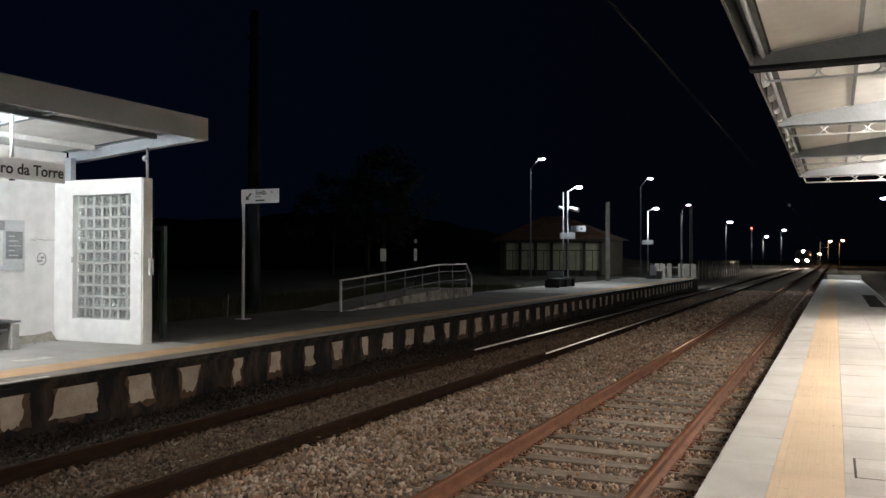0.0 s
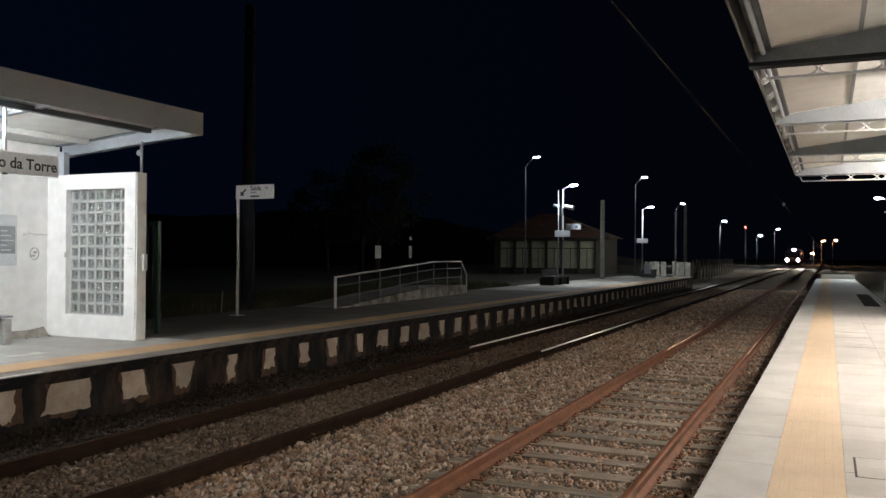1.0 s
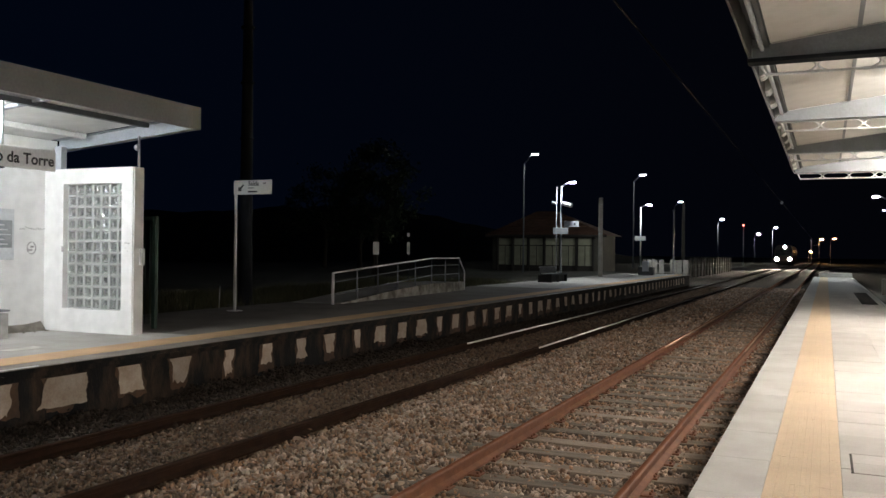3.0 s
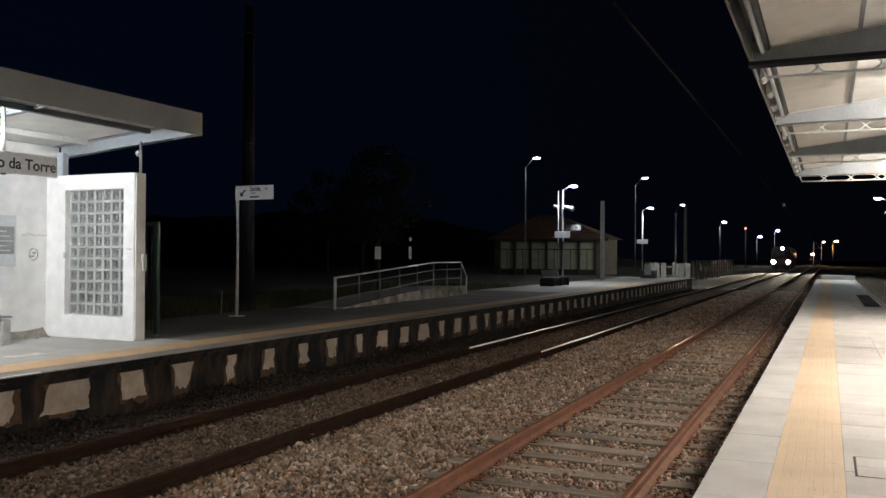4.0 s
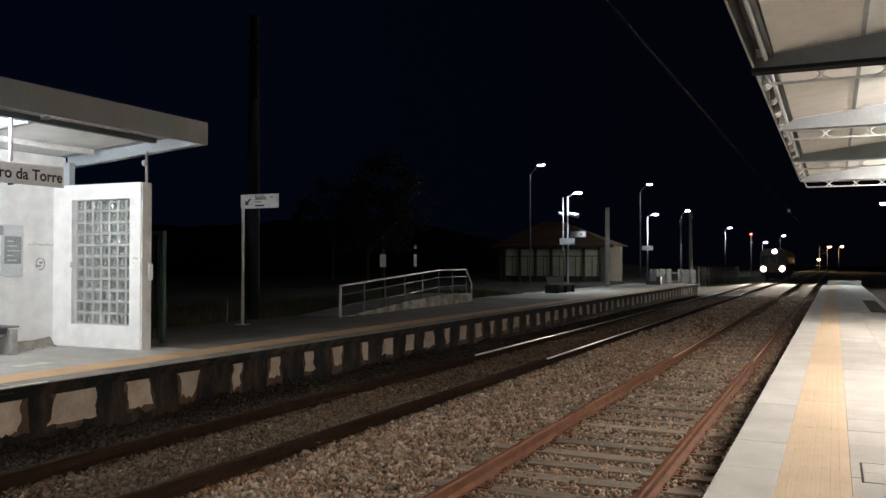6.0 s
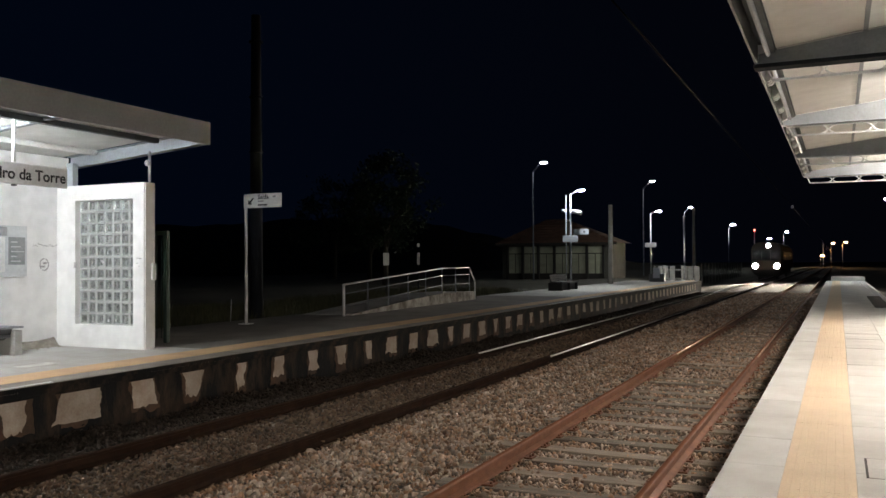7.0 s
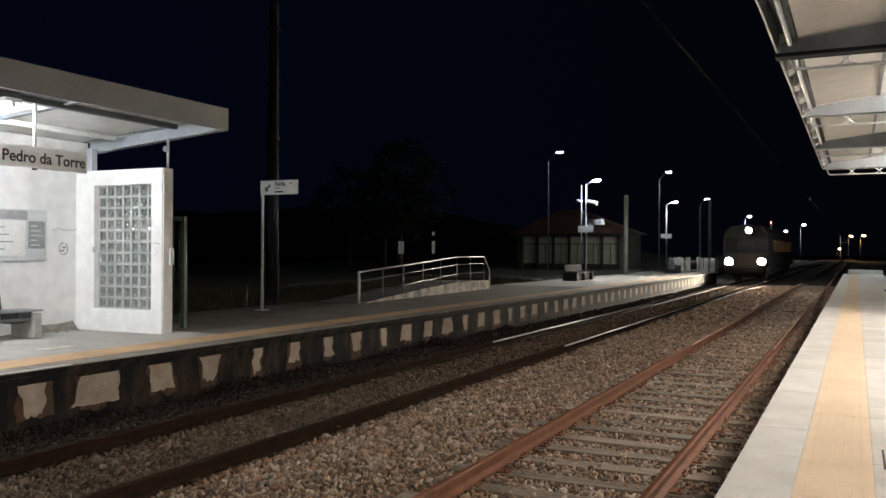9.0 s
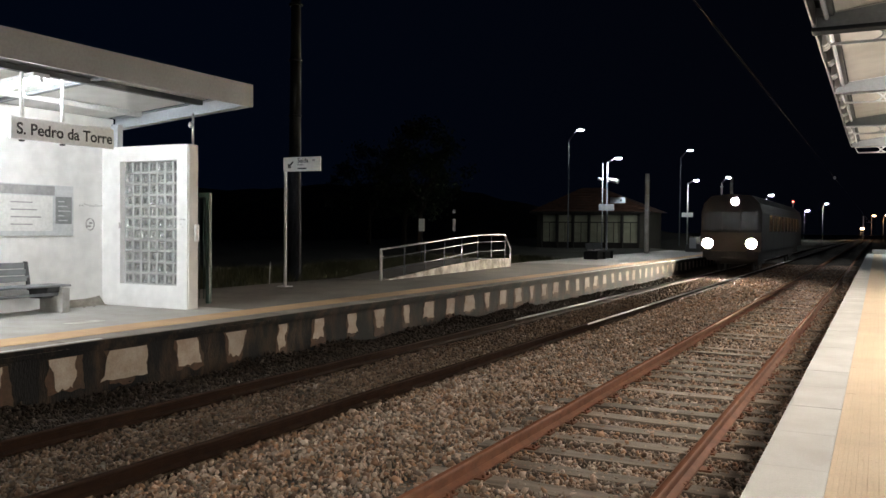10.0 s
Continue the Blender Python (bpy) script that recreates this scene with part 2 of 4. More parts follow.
def mesh_of(bm, name):
    me = bpy.data.meshes.new(name)
    bm.normal_update()
    bm.to_mesh(me)
    bm.free()
    return me


def part(name, bm, material, parent=None, label="", at=None):
    """Links a bmesh (or a shared mesh) as one mesh object, under a thing or a part."""
    me = mesh_of(bm, name) if isinstance(bm, bmesh.types.BMesh) else bm
    if material is not None and not me.materials:
        me.materials.append(material)
    ob = new(name, me)
    if at is not None:
        ob.matrix_basis = at if isinstance(at, Matrix) else Matrix.Translation(at)
    if parent is not None:
        ob.parent = parent
    if label:
        ob["label"] = label
    return ob


def thing(name, at, label, category, group="", kind="", m=None):
    ob = new(name)
    ob.matrix_basis = m if m is not None else Matrix.Translation(at)
    return tagged(ob, label, category, group, kind)


def box(x0, x1, y0, y1, z0, z1, bevel=0.0, bm=None, m=None):
    t = bmesh.new()
    bmesh.ops.create_cube(t, size=1)
    for v in t.verts:
        v.co = Vector((x0 + (v.co.x + 0.5) * (x1 - x0), y0 + (v.co.y + 0.5) * (y1 - y0), z0 + (v.co.z + 0.5) * (z1 - z0)))
    if bevel:
        bmesh.ops.bevel(t, geom=t.edges[:], offset=bevel, segments=2, affect="EDGES", profile=0.6)
    if m is not None:
        t.transform(m)
    return t if bm is None else join(bm, t)


def join(bm, t):
    me = bpy.data.meshes.new("tmp")
    t.to_mesh(me)
    t.free()
    bm.from_mesh(me)
    bpy.data.meshes.remove(me)
    return bm


def tube(p, q, r0, r1=None, sides=10, bm=None, caps=True):
    """A round bar from p to q."""
    p, q = Vector(p), Vector(q)
    r1 = r0 if r1 is None else r1
    t = bmesh.new()
    bmesh.ops.create_cone(t, cap_ends=caps, segments=sides, radius1=r0, radius2=r1, depth=(q - p).length)
    t.transform(Matrix.Translation((p + q) / 2) @ (q - p).to_track_quat("Z", "Y").to_matrix().to_4x4())
    for f in t.faces:
        f.smooth = len(f.verts) == 4
    return t if bm is None else join(bm, t)


def prism(profile, y0, y1, axis="y", smooth=False):
    """Extrudes an outline of (a, z) along an axis."""
    t = bmesh.new()

    def co(a, z, s):
        return (a, s, z) if axis == "y" else (s, a, z)
    lo = [t.verts.new(co(a, z, y0)) for a, z in profile]
    hi = [t.verts.new(co(a, z, y1)) for a, z in profile]
    k = len(profile)
    for i in range(k):
        f = t.faces.new((lo[i], lo[(i + 1) % k], hi[(i + 1) % k], hi[i]))
        f.smooth = smooth
    t.faces.new(lo[::-1])
    t.faces.new(hi)
    bmesh.ops.recalc_face_normals(t, faces=t.faces[:])
    return t


def ellipsoid(c, r, seg=12, rings=8):
    t = bmesh.new()
    bmesh.ops.create_uvsphere(t, u_segments=seg, v_segments=rings, radius=1)
    for v in t.verts:
        v.co = Vector((c[0] + v.co.x * r[0], c[1] + v.co.y * r[1], c[2] + v.co.z * r[2]))
    for f in t.faces:
        f.smooth = True
    return t


def text(body, size, material, parent, m, label="", name="lettering", align="LEFT", width=None):
    cu = bpy.data.curves.new(name, "FONT")
    cu.body, cu.size, cu.extrude, cu.align_x, cu.align_y = body, size, 0.0015, align, "CENTER"
    cu.offset = size * 0.02
    cu.materials.append(material)
    ob = new(name, cu)
    ob.parent, ob.matrix_basis = parent, m
    if label:
        ob["label"] = label
    return ob


def sheet(name, x0, x1, y0, y1, z, nx, ny, amp, freq, material, label, category, keep=None):
    """An uneven ground sheet."""
    xs, ys = np.linspace(x0, x1, nx), np.linspace(y0, y1, ny)
    verts = [(x, y, z + amp * noise.noise(Vector((x * freq, y * freq, 0.3)))) for y in ys for x in xs]
    faces = [(j * nx + i, j * nx + i + 1, (j + 1) * nx + i + 1, (j + 1) * nx + i) for j in range(ny - 1) for i in range(nx - 1)]
    me = bpy.data.meshes.new(name)
    me.from_pydata(verts, [], faces)
    me.materials.append(material)
    return tagged(new(name, me), label, category, kind="structure")


# ---------------------------------------------------------------- layout numbers
EDGE_R = -0.74          # edge of the near platform
EDGE_L = -8.66          # edge of the far platform
RAIL_TOP = -0.58
BED = -0.755            # top of the ballast
NEAR_AXIS, MAIN_AXIS = -2.40, -6.46
GAUGE = 1.66
FRAMES_Y = (-3.7, 0.5, 4.7, 8.9, 13.1, 17.3, 21.5)   # canopy frames

# ---------------------------------------------------------------- ground
sheet("ground", -420, 420, -60, 900, -1.02, 60, 70, 0.12, 0.02, SOIL, "dark bare soil and rough grass beyond the station", "ground")
sheet("track_bed", EDGE_L - 0.3, EDGE_R + 0.3, -14, 64, BED - 0.065, 60, 420, 0.05, 1.4, BALLAST, "grey-brown ballast bed under the two tracks", "track bed")
sheet("track_bed_far", -9.6, 0.4, 64, 700, BED - 0.03, 12, 120, 0.05, 0.9, BALLAST, "ballast bed running on into the dark", "track bed")
sheet("verge", -60, -13.6, -14, 140, -0.10, 40, 80, 0.18, 0.25, SOIL, "dark grassy verge behind the far platform", "verge")


def hillside():
    """A low wooded rise that closes the fields behind the station."""
    rr = random.Random(21)
    nx, ny = 70, 14
    verts = []
    for j in range(ny):
        for i in range(nx):
            x = -260 + i * 250 / (nx - 1)
            v = j / (ny - 1)
            crest = 12.5 + 2.2 * noise.noise(Vector((x * 0.03, 0.7, 0))) + 1.6 * noise.noise(Vector((x * 0.21, 2.1, 0)))
            fade = min(1.0, max(0.0, (-28 - x) / 70))
            verts.append((x, 128 + v * 60, -1.2 + crest * fade * math.sin(min(1, v * 1.6) * math.pi / 2) + rr.uniform(0, 0.5) * fade))
    faces = [(j * nx + i, j * nx + i + 1, (j + 1) * nx + i + 1, (j + 1) * nx + i) for j in range(ny - 1) for i in range(nx - 1)]
    me = bpy.data.meshes.new("hillside")
    me.from_pydata(verts, [], faces)
    me.materials.append(SOIL)
    return tagged(new("hillside", me), "black wooded rise against the night sky", "hill", kind="structure")


hillside()


def stones(x0, x1, y0, y1, density, rmin, rmax, fine, seed, mtl, label, heap=0.0):
    """Loose broken stones as one heap of small angular pieces."""
    rng = np.random.default_rng(seed)
    k = int((x1 - x0) * (y1 - y0) * density)
    if fine:
        a = (1 + 5 ** 0.5) / 2
        base = np.array([(-1, a, 0), (1, a, 0), (-1, -a, 0), (1, -a, 0), (0, -1, a), (0, 1, a), (0, -1, -a), (0, 1, -a),
                         (a, 0, -1), (a, 0, 1), (-a, 0, -1), (-a, 0, 1)]) / 1.9
        tri = np.array([(0, 11, 5), (0, 5, 1), (0, 1, 7), (0, 7, 10), (0, 10, 11), (1, 5, 9), (5, 11, 4), (11, 10, 2), (10, 7, 6), (7, 1, 8),
                        (3, 9, 4), (3, 4, 2), (3, 2, 6), (3, 6, 8), (3, 8, 9), (4, 9, 5), (2, 4, 11), (6, 2, 10), (8, 6, 7), (9, 8, 1)])
    else:
        base = np.array([(1, 0, 0), (-1, 0, 0), (0, 1, 0), (0, -1, 0), (0, 0, 1), (0, 0, -1)], float)
        tri = np.array([(0, 2, 4), (2, 1, 4), (1, 3, 4), (3, 0, 4), (2, 0, 5), (1, 2, 5), (3, 1, 5), (0, 3, 5)])
    nv, nt = len(base), len(tri)
    cx, cy = rng.uniform(x0, x1, k), rng.uniform(y0, y1, k)
    r = rng.uniform(rmin, rmax, k) * rng.choice([0.7, 1, 1, 1.25], k)
    q = rng.normal(size=(k, 4))
    q /= np.linalg.norm(q, axis=1)[:, None]
    w, x, y, z = q.T
    rot = np.stack([np.stack([1 - 2 * (y * y + z * z), 2 * (x * y - z * w), 2 * (x * z + y * w)], -1),
                    np.stack([2 * (x * y + z * w), 1 - 2 * (x * x + z * z), 2 * (y * z - x * w)], -1),
                    np.stack([2 * (x * z - y * w), 2 * (y * z + x * w), 1 - 2 * (x * x + y * y)], -1)], 1)
    v = base[None] * rng.uniform(0.45, 1.4, (k, nv, 1)) * (rng.uniform(0.35, 1.3, (k, 1, 3)) * np.array((1.15, 1.0, 0.85)))
    v = np.einsum("kij,knj->kni", rot, v) * r[:, None, None]
    v[..., 0] += cx[:, None]
    v[..., 1] += cy[:, None]
    low = np.where(np.abs(cx - NEAR_AXIS) < 1.25, 0.020, 0.0)   # ballast is scooped out in the siding
    rise = heap * rng.random(k) * np.clip((x1 - cx) / (x1 - x0), 0, 1) * np.clip(0.45 + 0.7 * np.sin(cy * 1.9) * np.sin(cy * 0.73 + 1), 0, 1)
    v[..., 2] += (BED - low + rise + rng.uniform(-0.03, 0.022, k))[:, None]
    f = (tri[None] + (np.arange(k) * nv)[:, None, None]).reshape(-1)
    me = bpy.data.meshes.new("ballast_stones")
    me.vertices.add(k * nv)
    me.vertices.foreach_set("co", v.reshape(-1).astype(np.float32))
    me.loops.add(len(f))
    me.loops.foreach_set("vertex_index", f.astype(np.int32))
    me.polygons.add(k * nt)
    me.polygons.foreach_set("loop_start", np.arange(0, len(f), 3, dtype=np.int32))
    me.polygons.foreach_set("loop_total", np.full(k * nt, 3, np.int32))
    me.update(calc_edges=True)
    me.materials.append(mtl)
    return tagged(new("ballast_stones", me), label, "ballast", kind="stuff")


FIELDS = (
    (-5.55, EDGE_R + 0.04, STONE, "loose grey and rust-brown crushed stone between the tracks"),
    (-7.25, -5.55, STONE_DIRTY, "dusty brown crushed stone between the running rails"),
    (EDGE_L - 0.05, -7.25, STONE_BLACK, "near-black crushed stone along the platform foot"),
)
for k, (xa, xb, mtl, lab) in enumerate(FIELDS):
    stones(xa, xb, 4.2, 13.5, 800, 0.013, 0.035, True, 3 + k, mtl, lab)
    stones(xa, xb, 13.5, 26, 420, 0.022, 0.041, False, 13 + k, mtl, lab)
    stones(xa, xb, 26, 60, 120, 0.035, 0.06, False, 23 + k, mtl, lab)

stones(EDGE_L - 0.10, EDGE_L + 0.42, 4.2, 22, 900, 0.018, 0.04, True, 77, STONE_BLACK, "near-black grit and rubble banked against the platform face", 0.20)

# ---------------------------------------------------------------- tracks


def rail_profile():
    """Half outline of a flat-bottom rail, top at 0."""
    right = [(0.0225, 0.0), (0.031, -0.0045), (0.0355, -0.0135), (0.036, -0.022), (0.035, -0.036), (0.012, -0.046), (0.009, -0.108), (0.066, -0.130), (0.068, -0.148)]
    return right + [(-a, z) for a, z in right[::-1]]


HEAD = [(-0.022, RAIL_TOP - 0.010), (-0.022, RAIL_TOP + 0.0006), (-0.008, RAIL_TOP + 0.0018), (0.008, RAIL_TOP + 0.0018), (0.022, RAIL_TOP + 0.0006), (0.022, RAIL_TOP - 0.010)]
# worn corner of the head on the side of the near platform
ARC = [(0.0008 + 0.04 * math.cos(radians(a)), RAIL_TOP - 0.0301 + 0.04 * math.sin(radians(a))) for a in range(-2, 51, 4)]
EDGE = ARC + [(0.018, RAIL_TOP - 0.004), (0.018, RAIL_TOP - 0.030)]


def track(axis, y0, y1, edge_from, side_mat, top_mat, edge_mat, sleeper_to, sleeper_top, label):
    tr = thing("railway_track", (axis, 0, 0), label, "railway track")
    for s in (-1, 1):
        rail = part("rail", prism([(a, z + RAIL_TOP) for a, z in rail_profile()], y0, y1), side_mat, tr, at=(s * GAUGE / 2, 0, 0))
        part("rail_head", prism(HEAD, y0, y1, smooth=True), top_mat, rail, "dull running surface")
        # The glint's reach is built in: the corner starts only at edge_from.
        eb = prism(EDGE, edge_from, y1, smooth=True)
        for f in eb.faces:
            f.smooth = all(v.co.x > 0.021 for v in f.verts)
        part("running_edge", eb, edge_mat, rail, "worn head corner, bright from where the glint begins")
    sl = mesh_of(box(-1.30, 1.30, -0.125, 0.125, -0.2, 0, 0.012), "sleeper")
    sl.materials.append(SLEEPER)
    pl = box(-0.13, 0.13, -0.08, 0.08, 0.0, 0.018, 0.004)
    for dx in (-0.1, 0.1):
        for dy in (-0.045, 0.045):
            tube((dx, dy, 0.01), (dx, dy, 0.045), 0.014, sides=6, bm=pl)
    pl = mesh_of(pl, "base_plate")
    pl.materials.append(side_mat)
    rng = random.Random(int(-axis * 10))
    for i in range(int((sleeper_to - 3) / 0.6)):
        y = 3.0 + 0.6 * i + rng.uniform(-0.05, 0.05)
        sunk = rng.uniform(0, 0.02) if y < 14 else rng.uniform(0.005, 0.045)
        o = part("sleeper", sl, None, tr, at=pose(rng.uniform(-0.05, 0.05), y, sleeper_top + 0.008 - sunk, rng.uniform(-1.5, 1.5), rng.uniform(-0.4, 0.4), rng.uniform(-1.4, 1.4)))
        if y < 30:
            for s in (-1, 1):
                part("base_plate", pl, None, o, at=(s * GAUGE / 2, 0, 0.0))
    return tr


track(NEAR_AXIS, -14, 420, 19.0, RUST, RUST_TOP, RUST_EDGE, 62, BED + 0.016, "rusty siding track on weathered wooden sleepers in ballast")
track(MAIN_AXIS, -14, 600, 17.5, MAIN_RAIL, MAIN_TOP, MAIN_EDGE, 60, BED - 0.012, "running line with dark rails and polished heads, sleepers sunk in ballast")

# ---------------------------------------------------------------- near platform
plat_r = thing("platform_near", (0, 0, 0), "pale paved station platform with a yellow tactile strip", "platform", kind="structure")
core = box(EDGE_R + 0.06, 6.5, -14, 27, -1.1, -0.055)
box(EDGE_R + 0.06, 1.62, 27, 64, -1.1, -0.055, bm=core)
part("core", core, JOINT, plat_r)


def slab_mesh(name, w, d, h, mtl, bevel=0.006):
    me = mesh_of(box(0, w, 0, d, -h, 0, bevel), name)
    me.materials.append(mtl)
    return me


cop = slab_mesh("coping_slab", 0.398, 0.997, 0.16, COPING, 0.006)
for i in range(60):
    part("coping_slab", cop, None, plat_r, at=(EDGE_R, 3.42 + i * 1.0, random.uniform(-0.002, 0.002)))
part("coping_slab", box(EDGE_R, EDGE_R + 0.395, -14, 3.41, -0.16, 0, 0.01), COPING, plat_r)

ridge = box(0, 0.449, 0, 0.3998, -0.06, 0.0)
for i in range(7):
    box(0.03 + i * 0.058, 0.062 + i * 0.058, 0.0, 0.3998, -0.004, 0.005, 0.002, bm=ridge)
ridge = mesh_of(ridge, "tactile_slab")
ridge.materials.append(TACTILE)
for i in range(150):
    part("tactile_slab", ridge, None, plat_r, at=(EDGE_R + 0.3995, 3.4 + i * 0.4, random.uniform(-0.0008, 0.0004)))
part("tactile_slab", box(EDGE_R + 0.40, EDGE_R + 0.849, -14, 3.395, -0.06, 0.004, 0.003), TACTILE, plat_r)
pv = slab_mesh("paving_slab", 0.598, 0.598, 0.06, PAVER, 0.002)
for j in range(3):
    for i in range(60 if j < 2 else 39):
        part("paving_slab", pv, None, plat_r, at=(EDGE_R + 0.85 + j * 0.6, 3.42 + i * 0.6, random.uniform(-0.002, 0.002)))
part("paving_field", box(EDGE_R + 0.85, EDGE_R + 2.64, -14, 3.41, -0.06, 0), PAVER, plat_r)
part("paving_field", box(EDGE_R + 2.66, 6.5, -14, 27, -0.06, 0), PAVER, plat_r)
part("paving_field", box(EDGE_R + 2.06, 1.62, 26.84, 63.4, -0.06, -0.001), PAVER, plat_r)
part("paving_field", box(EDGE_R + 0.85, EDGE_R + 2.05, 39.44, 63.4, -0.06, -0.0005), PAVER, plat_r)
part("back_edge", box(1.55, 1.62, 27, 63.4, -0.001, 0.03, 0.005), EDGE_PAINT, plat_r, "white painted back kerb")
# Near-black sheet laid on the paving beside the back kerb.
part("asphalt_patch", box(1.0, 1.45, 28.5, 37.5, -0.001, 0.006), DARK_CONC, plat_r, "dark patch on the paving")
part("end_block", box(EDGE_R + 0.3, 1.62, 63.42, 66, -1.1, 0.28, 0.02), LEFT_FLOOR, plat_r, "raised concrete end block")

GAP = mat("dirt_filled_gap", (0.07, 0.062, 0.055), (0.045, 0.04, 0.036), 0.95, scale=4, fine=80)
hatch = thing("access_cover", (0.17, 6.3, 0.0), "recessed square cover with a dark joint in the paving", "manhole cover")
part("slot", box(0, 0.016, 0.0, 0.60, 0, 0.005), GAP, hatch, "dirt-filled slot")
part("frame", join(box(0.016, 0.62, 0, 0.004, 0, 0.0045), box(0.016, 0.62, 0.604, 0.608, 0, 0.0045)), JOINT, hatch)
part("lid", box(0.018, 0.62, 0.005, 0.30, 0, 0.004, 0.002), PAVER, hatch)
part("lid", box(0.018, 0.62, 0.304, 0.603, 0, 0.004, 0.002), PAVER, hatch)

# ---------------------------------------------------------------- near canopy
can_r = thing("platform_canopy", (0, 0, 0), "steel-framed platform canopy with beige ceiling panels", "canopy")
C_OUT, C_IN, C_END = -0.72, 4.4, 21.7


def ceil_z(x):
    return 3.487 + 0.115 * (x - C_OUT)


part("roof_deck", prism([(C_OUT, ceil_z(C_OUT) + 0.14), (C_IN, ceil_z(C_IN) + 0.14), (C_IN, ceil_z(C_IN) + 0.19), (C_OUT, ceil_z(C_OUT) + 0.19)], -8, C_END), DARK_STEEL, can_r)
gut = prism([(C_OUT, 3.40), (C_OUT + 0.02, 3.40), (C_OUT + 0.02, 3.68), (C_OUT, 3.68)], -8, C_END)
part("fascia", gut, DARK_STEEL, can_r)
part("edge_angle", prism([(C_OUT + 0.158, 3.485), (C_OUT + 0.195, 3.485), (C_OUT + 0.195, 3.58), (C_OUT + 0.158, 3.58)], -8, C_END), DARK_STEEL, can_r)
part("edge_pipe", tube((C_OUT + 0.13, -8, 3.47), (C_OUT + 0.13, C_END, 3.47), 0.023), SIGN_GREY, can_r, "galvanised conduit")
# ribs of the roof sheet that show between fascia and ceiling
rb = bmesh.new()
for k in range(3):
    arc = [(0.005 + 0.085 * math.sin(math.pi * i / 8), -0.5 * 0.17 * (1 - math.cos(math.pi * i / 8))) for i in range(9)]
    join(rb, prism([(C_OUT + 0.022 + a, 3.60 + z) for a, z in arc], k * 0.125, k * 0.125 + 0.10, smooth=True))
rib = mesh_of(rb, "sheet_rib")
rib.materials.append(WHITE_STEEL)
for i in range(8, 21):
    part("sheet_rib", rib, None, can_r, at=(0, 1.0 + i * 1.0, 0))
# ceiling panels between frames
PANEL_X = (C_OUT + 0.195, 0.27, 1.40, 2.55, 3.70, C_IN)
for a, b in zip(FRAMES_Y[:-1], FRAMES_Y[1:]):
    for p, q in zip(PANEL_X[:-1], PANEL_X[1:]):
        part("ceiling_panel", prism([(p + 0.012, ceil_z(p)), (q - 0.012, ceil_z(q)), (q - 0.012, ceil_z(q) + 0.03), (p + 0.012, ceil_z(p) + 0.03)], a + 0.07, b - 0.07), SOFFIT_RIGHT if p < 0 else SOFFIT, can_r)
    for p in PANEL_X[1:-1]:
        part("seam_strip", box(p - 0.02, p + 0.02, a + 0.06, b - 0.06, ceil_z(p) - 0.012, ceil_z(p) + 0.02), GREY_STEEL, can_r)
BEAM_Z = 3.38
SHADE_BLACK = mat("shade_black", (0.018, 0.019, 0.022), (0.012, 0.013, 0.015), 0.9, gloss=0.1, scale=2.0, fine=40, bump=0.06)
lat = bmesh.new()
LZ = BEAM_Z - 0.14
tube((C_OUT + 0.16, 0, LZ), (C_IN, 0, LZ), 0.014, sides=8, bm=lat)
tube((C_OUT + 0.10, 0, BEAM_Z - 0.012), (C_IN, 0, BEAM_Z - 0.012), 0.013, sides=8, bm=lat)
tube((C_OUT + 0.10, 0, BEAM_Z - 0.012), (C_OUT + 0.16, 0, LZ), 0.010, sides=8, bm=lat)
for cx in (-0.09, 0.47, 1.00, 1.19, 1.75, 2.31, 2.84, 3.03, 3.59):
    for s in (-1, 1):
        pts = [(cx + s * 0.085 * (1 - math.sin(math.pi * k / 6)) + s * 0.008, LZ + 0.128 * k / 6) for k in range(7)]
        for (xa, za), (xb, zb) in zip(pts[:-1], pts[1:]):
            tube((xa, 0, za), (xb, 0, zb), 0.011, sides=6, bm=lat)
lat = mesh_of(lat, "lattice")
lat.materials.append(WHITE_STEEL)
for y in FRAMES_Y:
    beam = prism([(C_OUT + 0.04, BEAM_Z), (C_IN, BEAM_Z), (C_IN, ceil_z(C_IN) + 0.02), (C_OUT + 0.20, ceil_z(C_OUT + 0.20)), (C_OUT + 0.04, BEAM_Z + 0.10)], y - 0.006, y + 0.006)
    b = part("frame_beam", beam, GREY_STEEL, can_r)
    part("flange", box(C_OUT + 0.02, C_IN, y - 0.075, y + 0.075, BEAM_Z - 0.014, BEAM_Z, 0.003), GREY_STEEL, b)
    part("lattice", lat, None, b, "white lattice girder", at=(0, y + 0.12, 0))
    # Black bar stands in for the unlit lower flange of this one beam.
    if y == 8.9:
        part("tie_bar", box(C_OUT + 0.0, C_IN, y - 0.11, y + 0.085, BEAM_Z - 0.055, BEAM_Z - 0.0145, 0.012), SHADE_BLACK, b, "black bar painting the unlit underside of the beam")
    part("column", box(3.4, 3.6, y - 0.1, y + 0.1, 0, BEAM_Z - 0.014, 0.01), GREY_STEEL, can_r)
# building wall that closes the platform side
part_wall = tagged(part("wall_station", box(5.2, 5.5, -14, 30, -0.05, 4.6), WHITE_PLASTER), "white plastered station building wall", "wall", kind="structure")


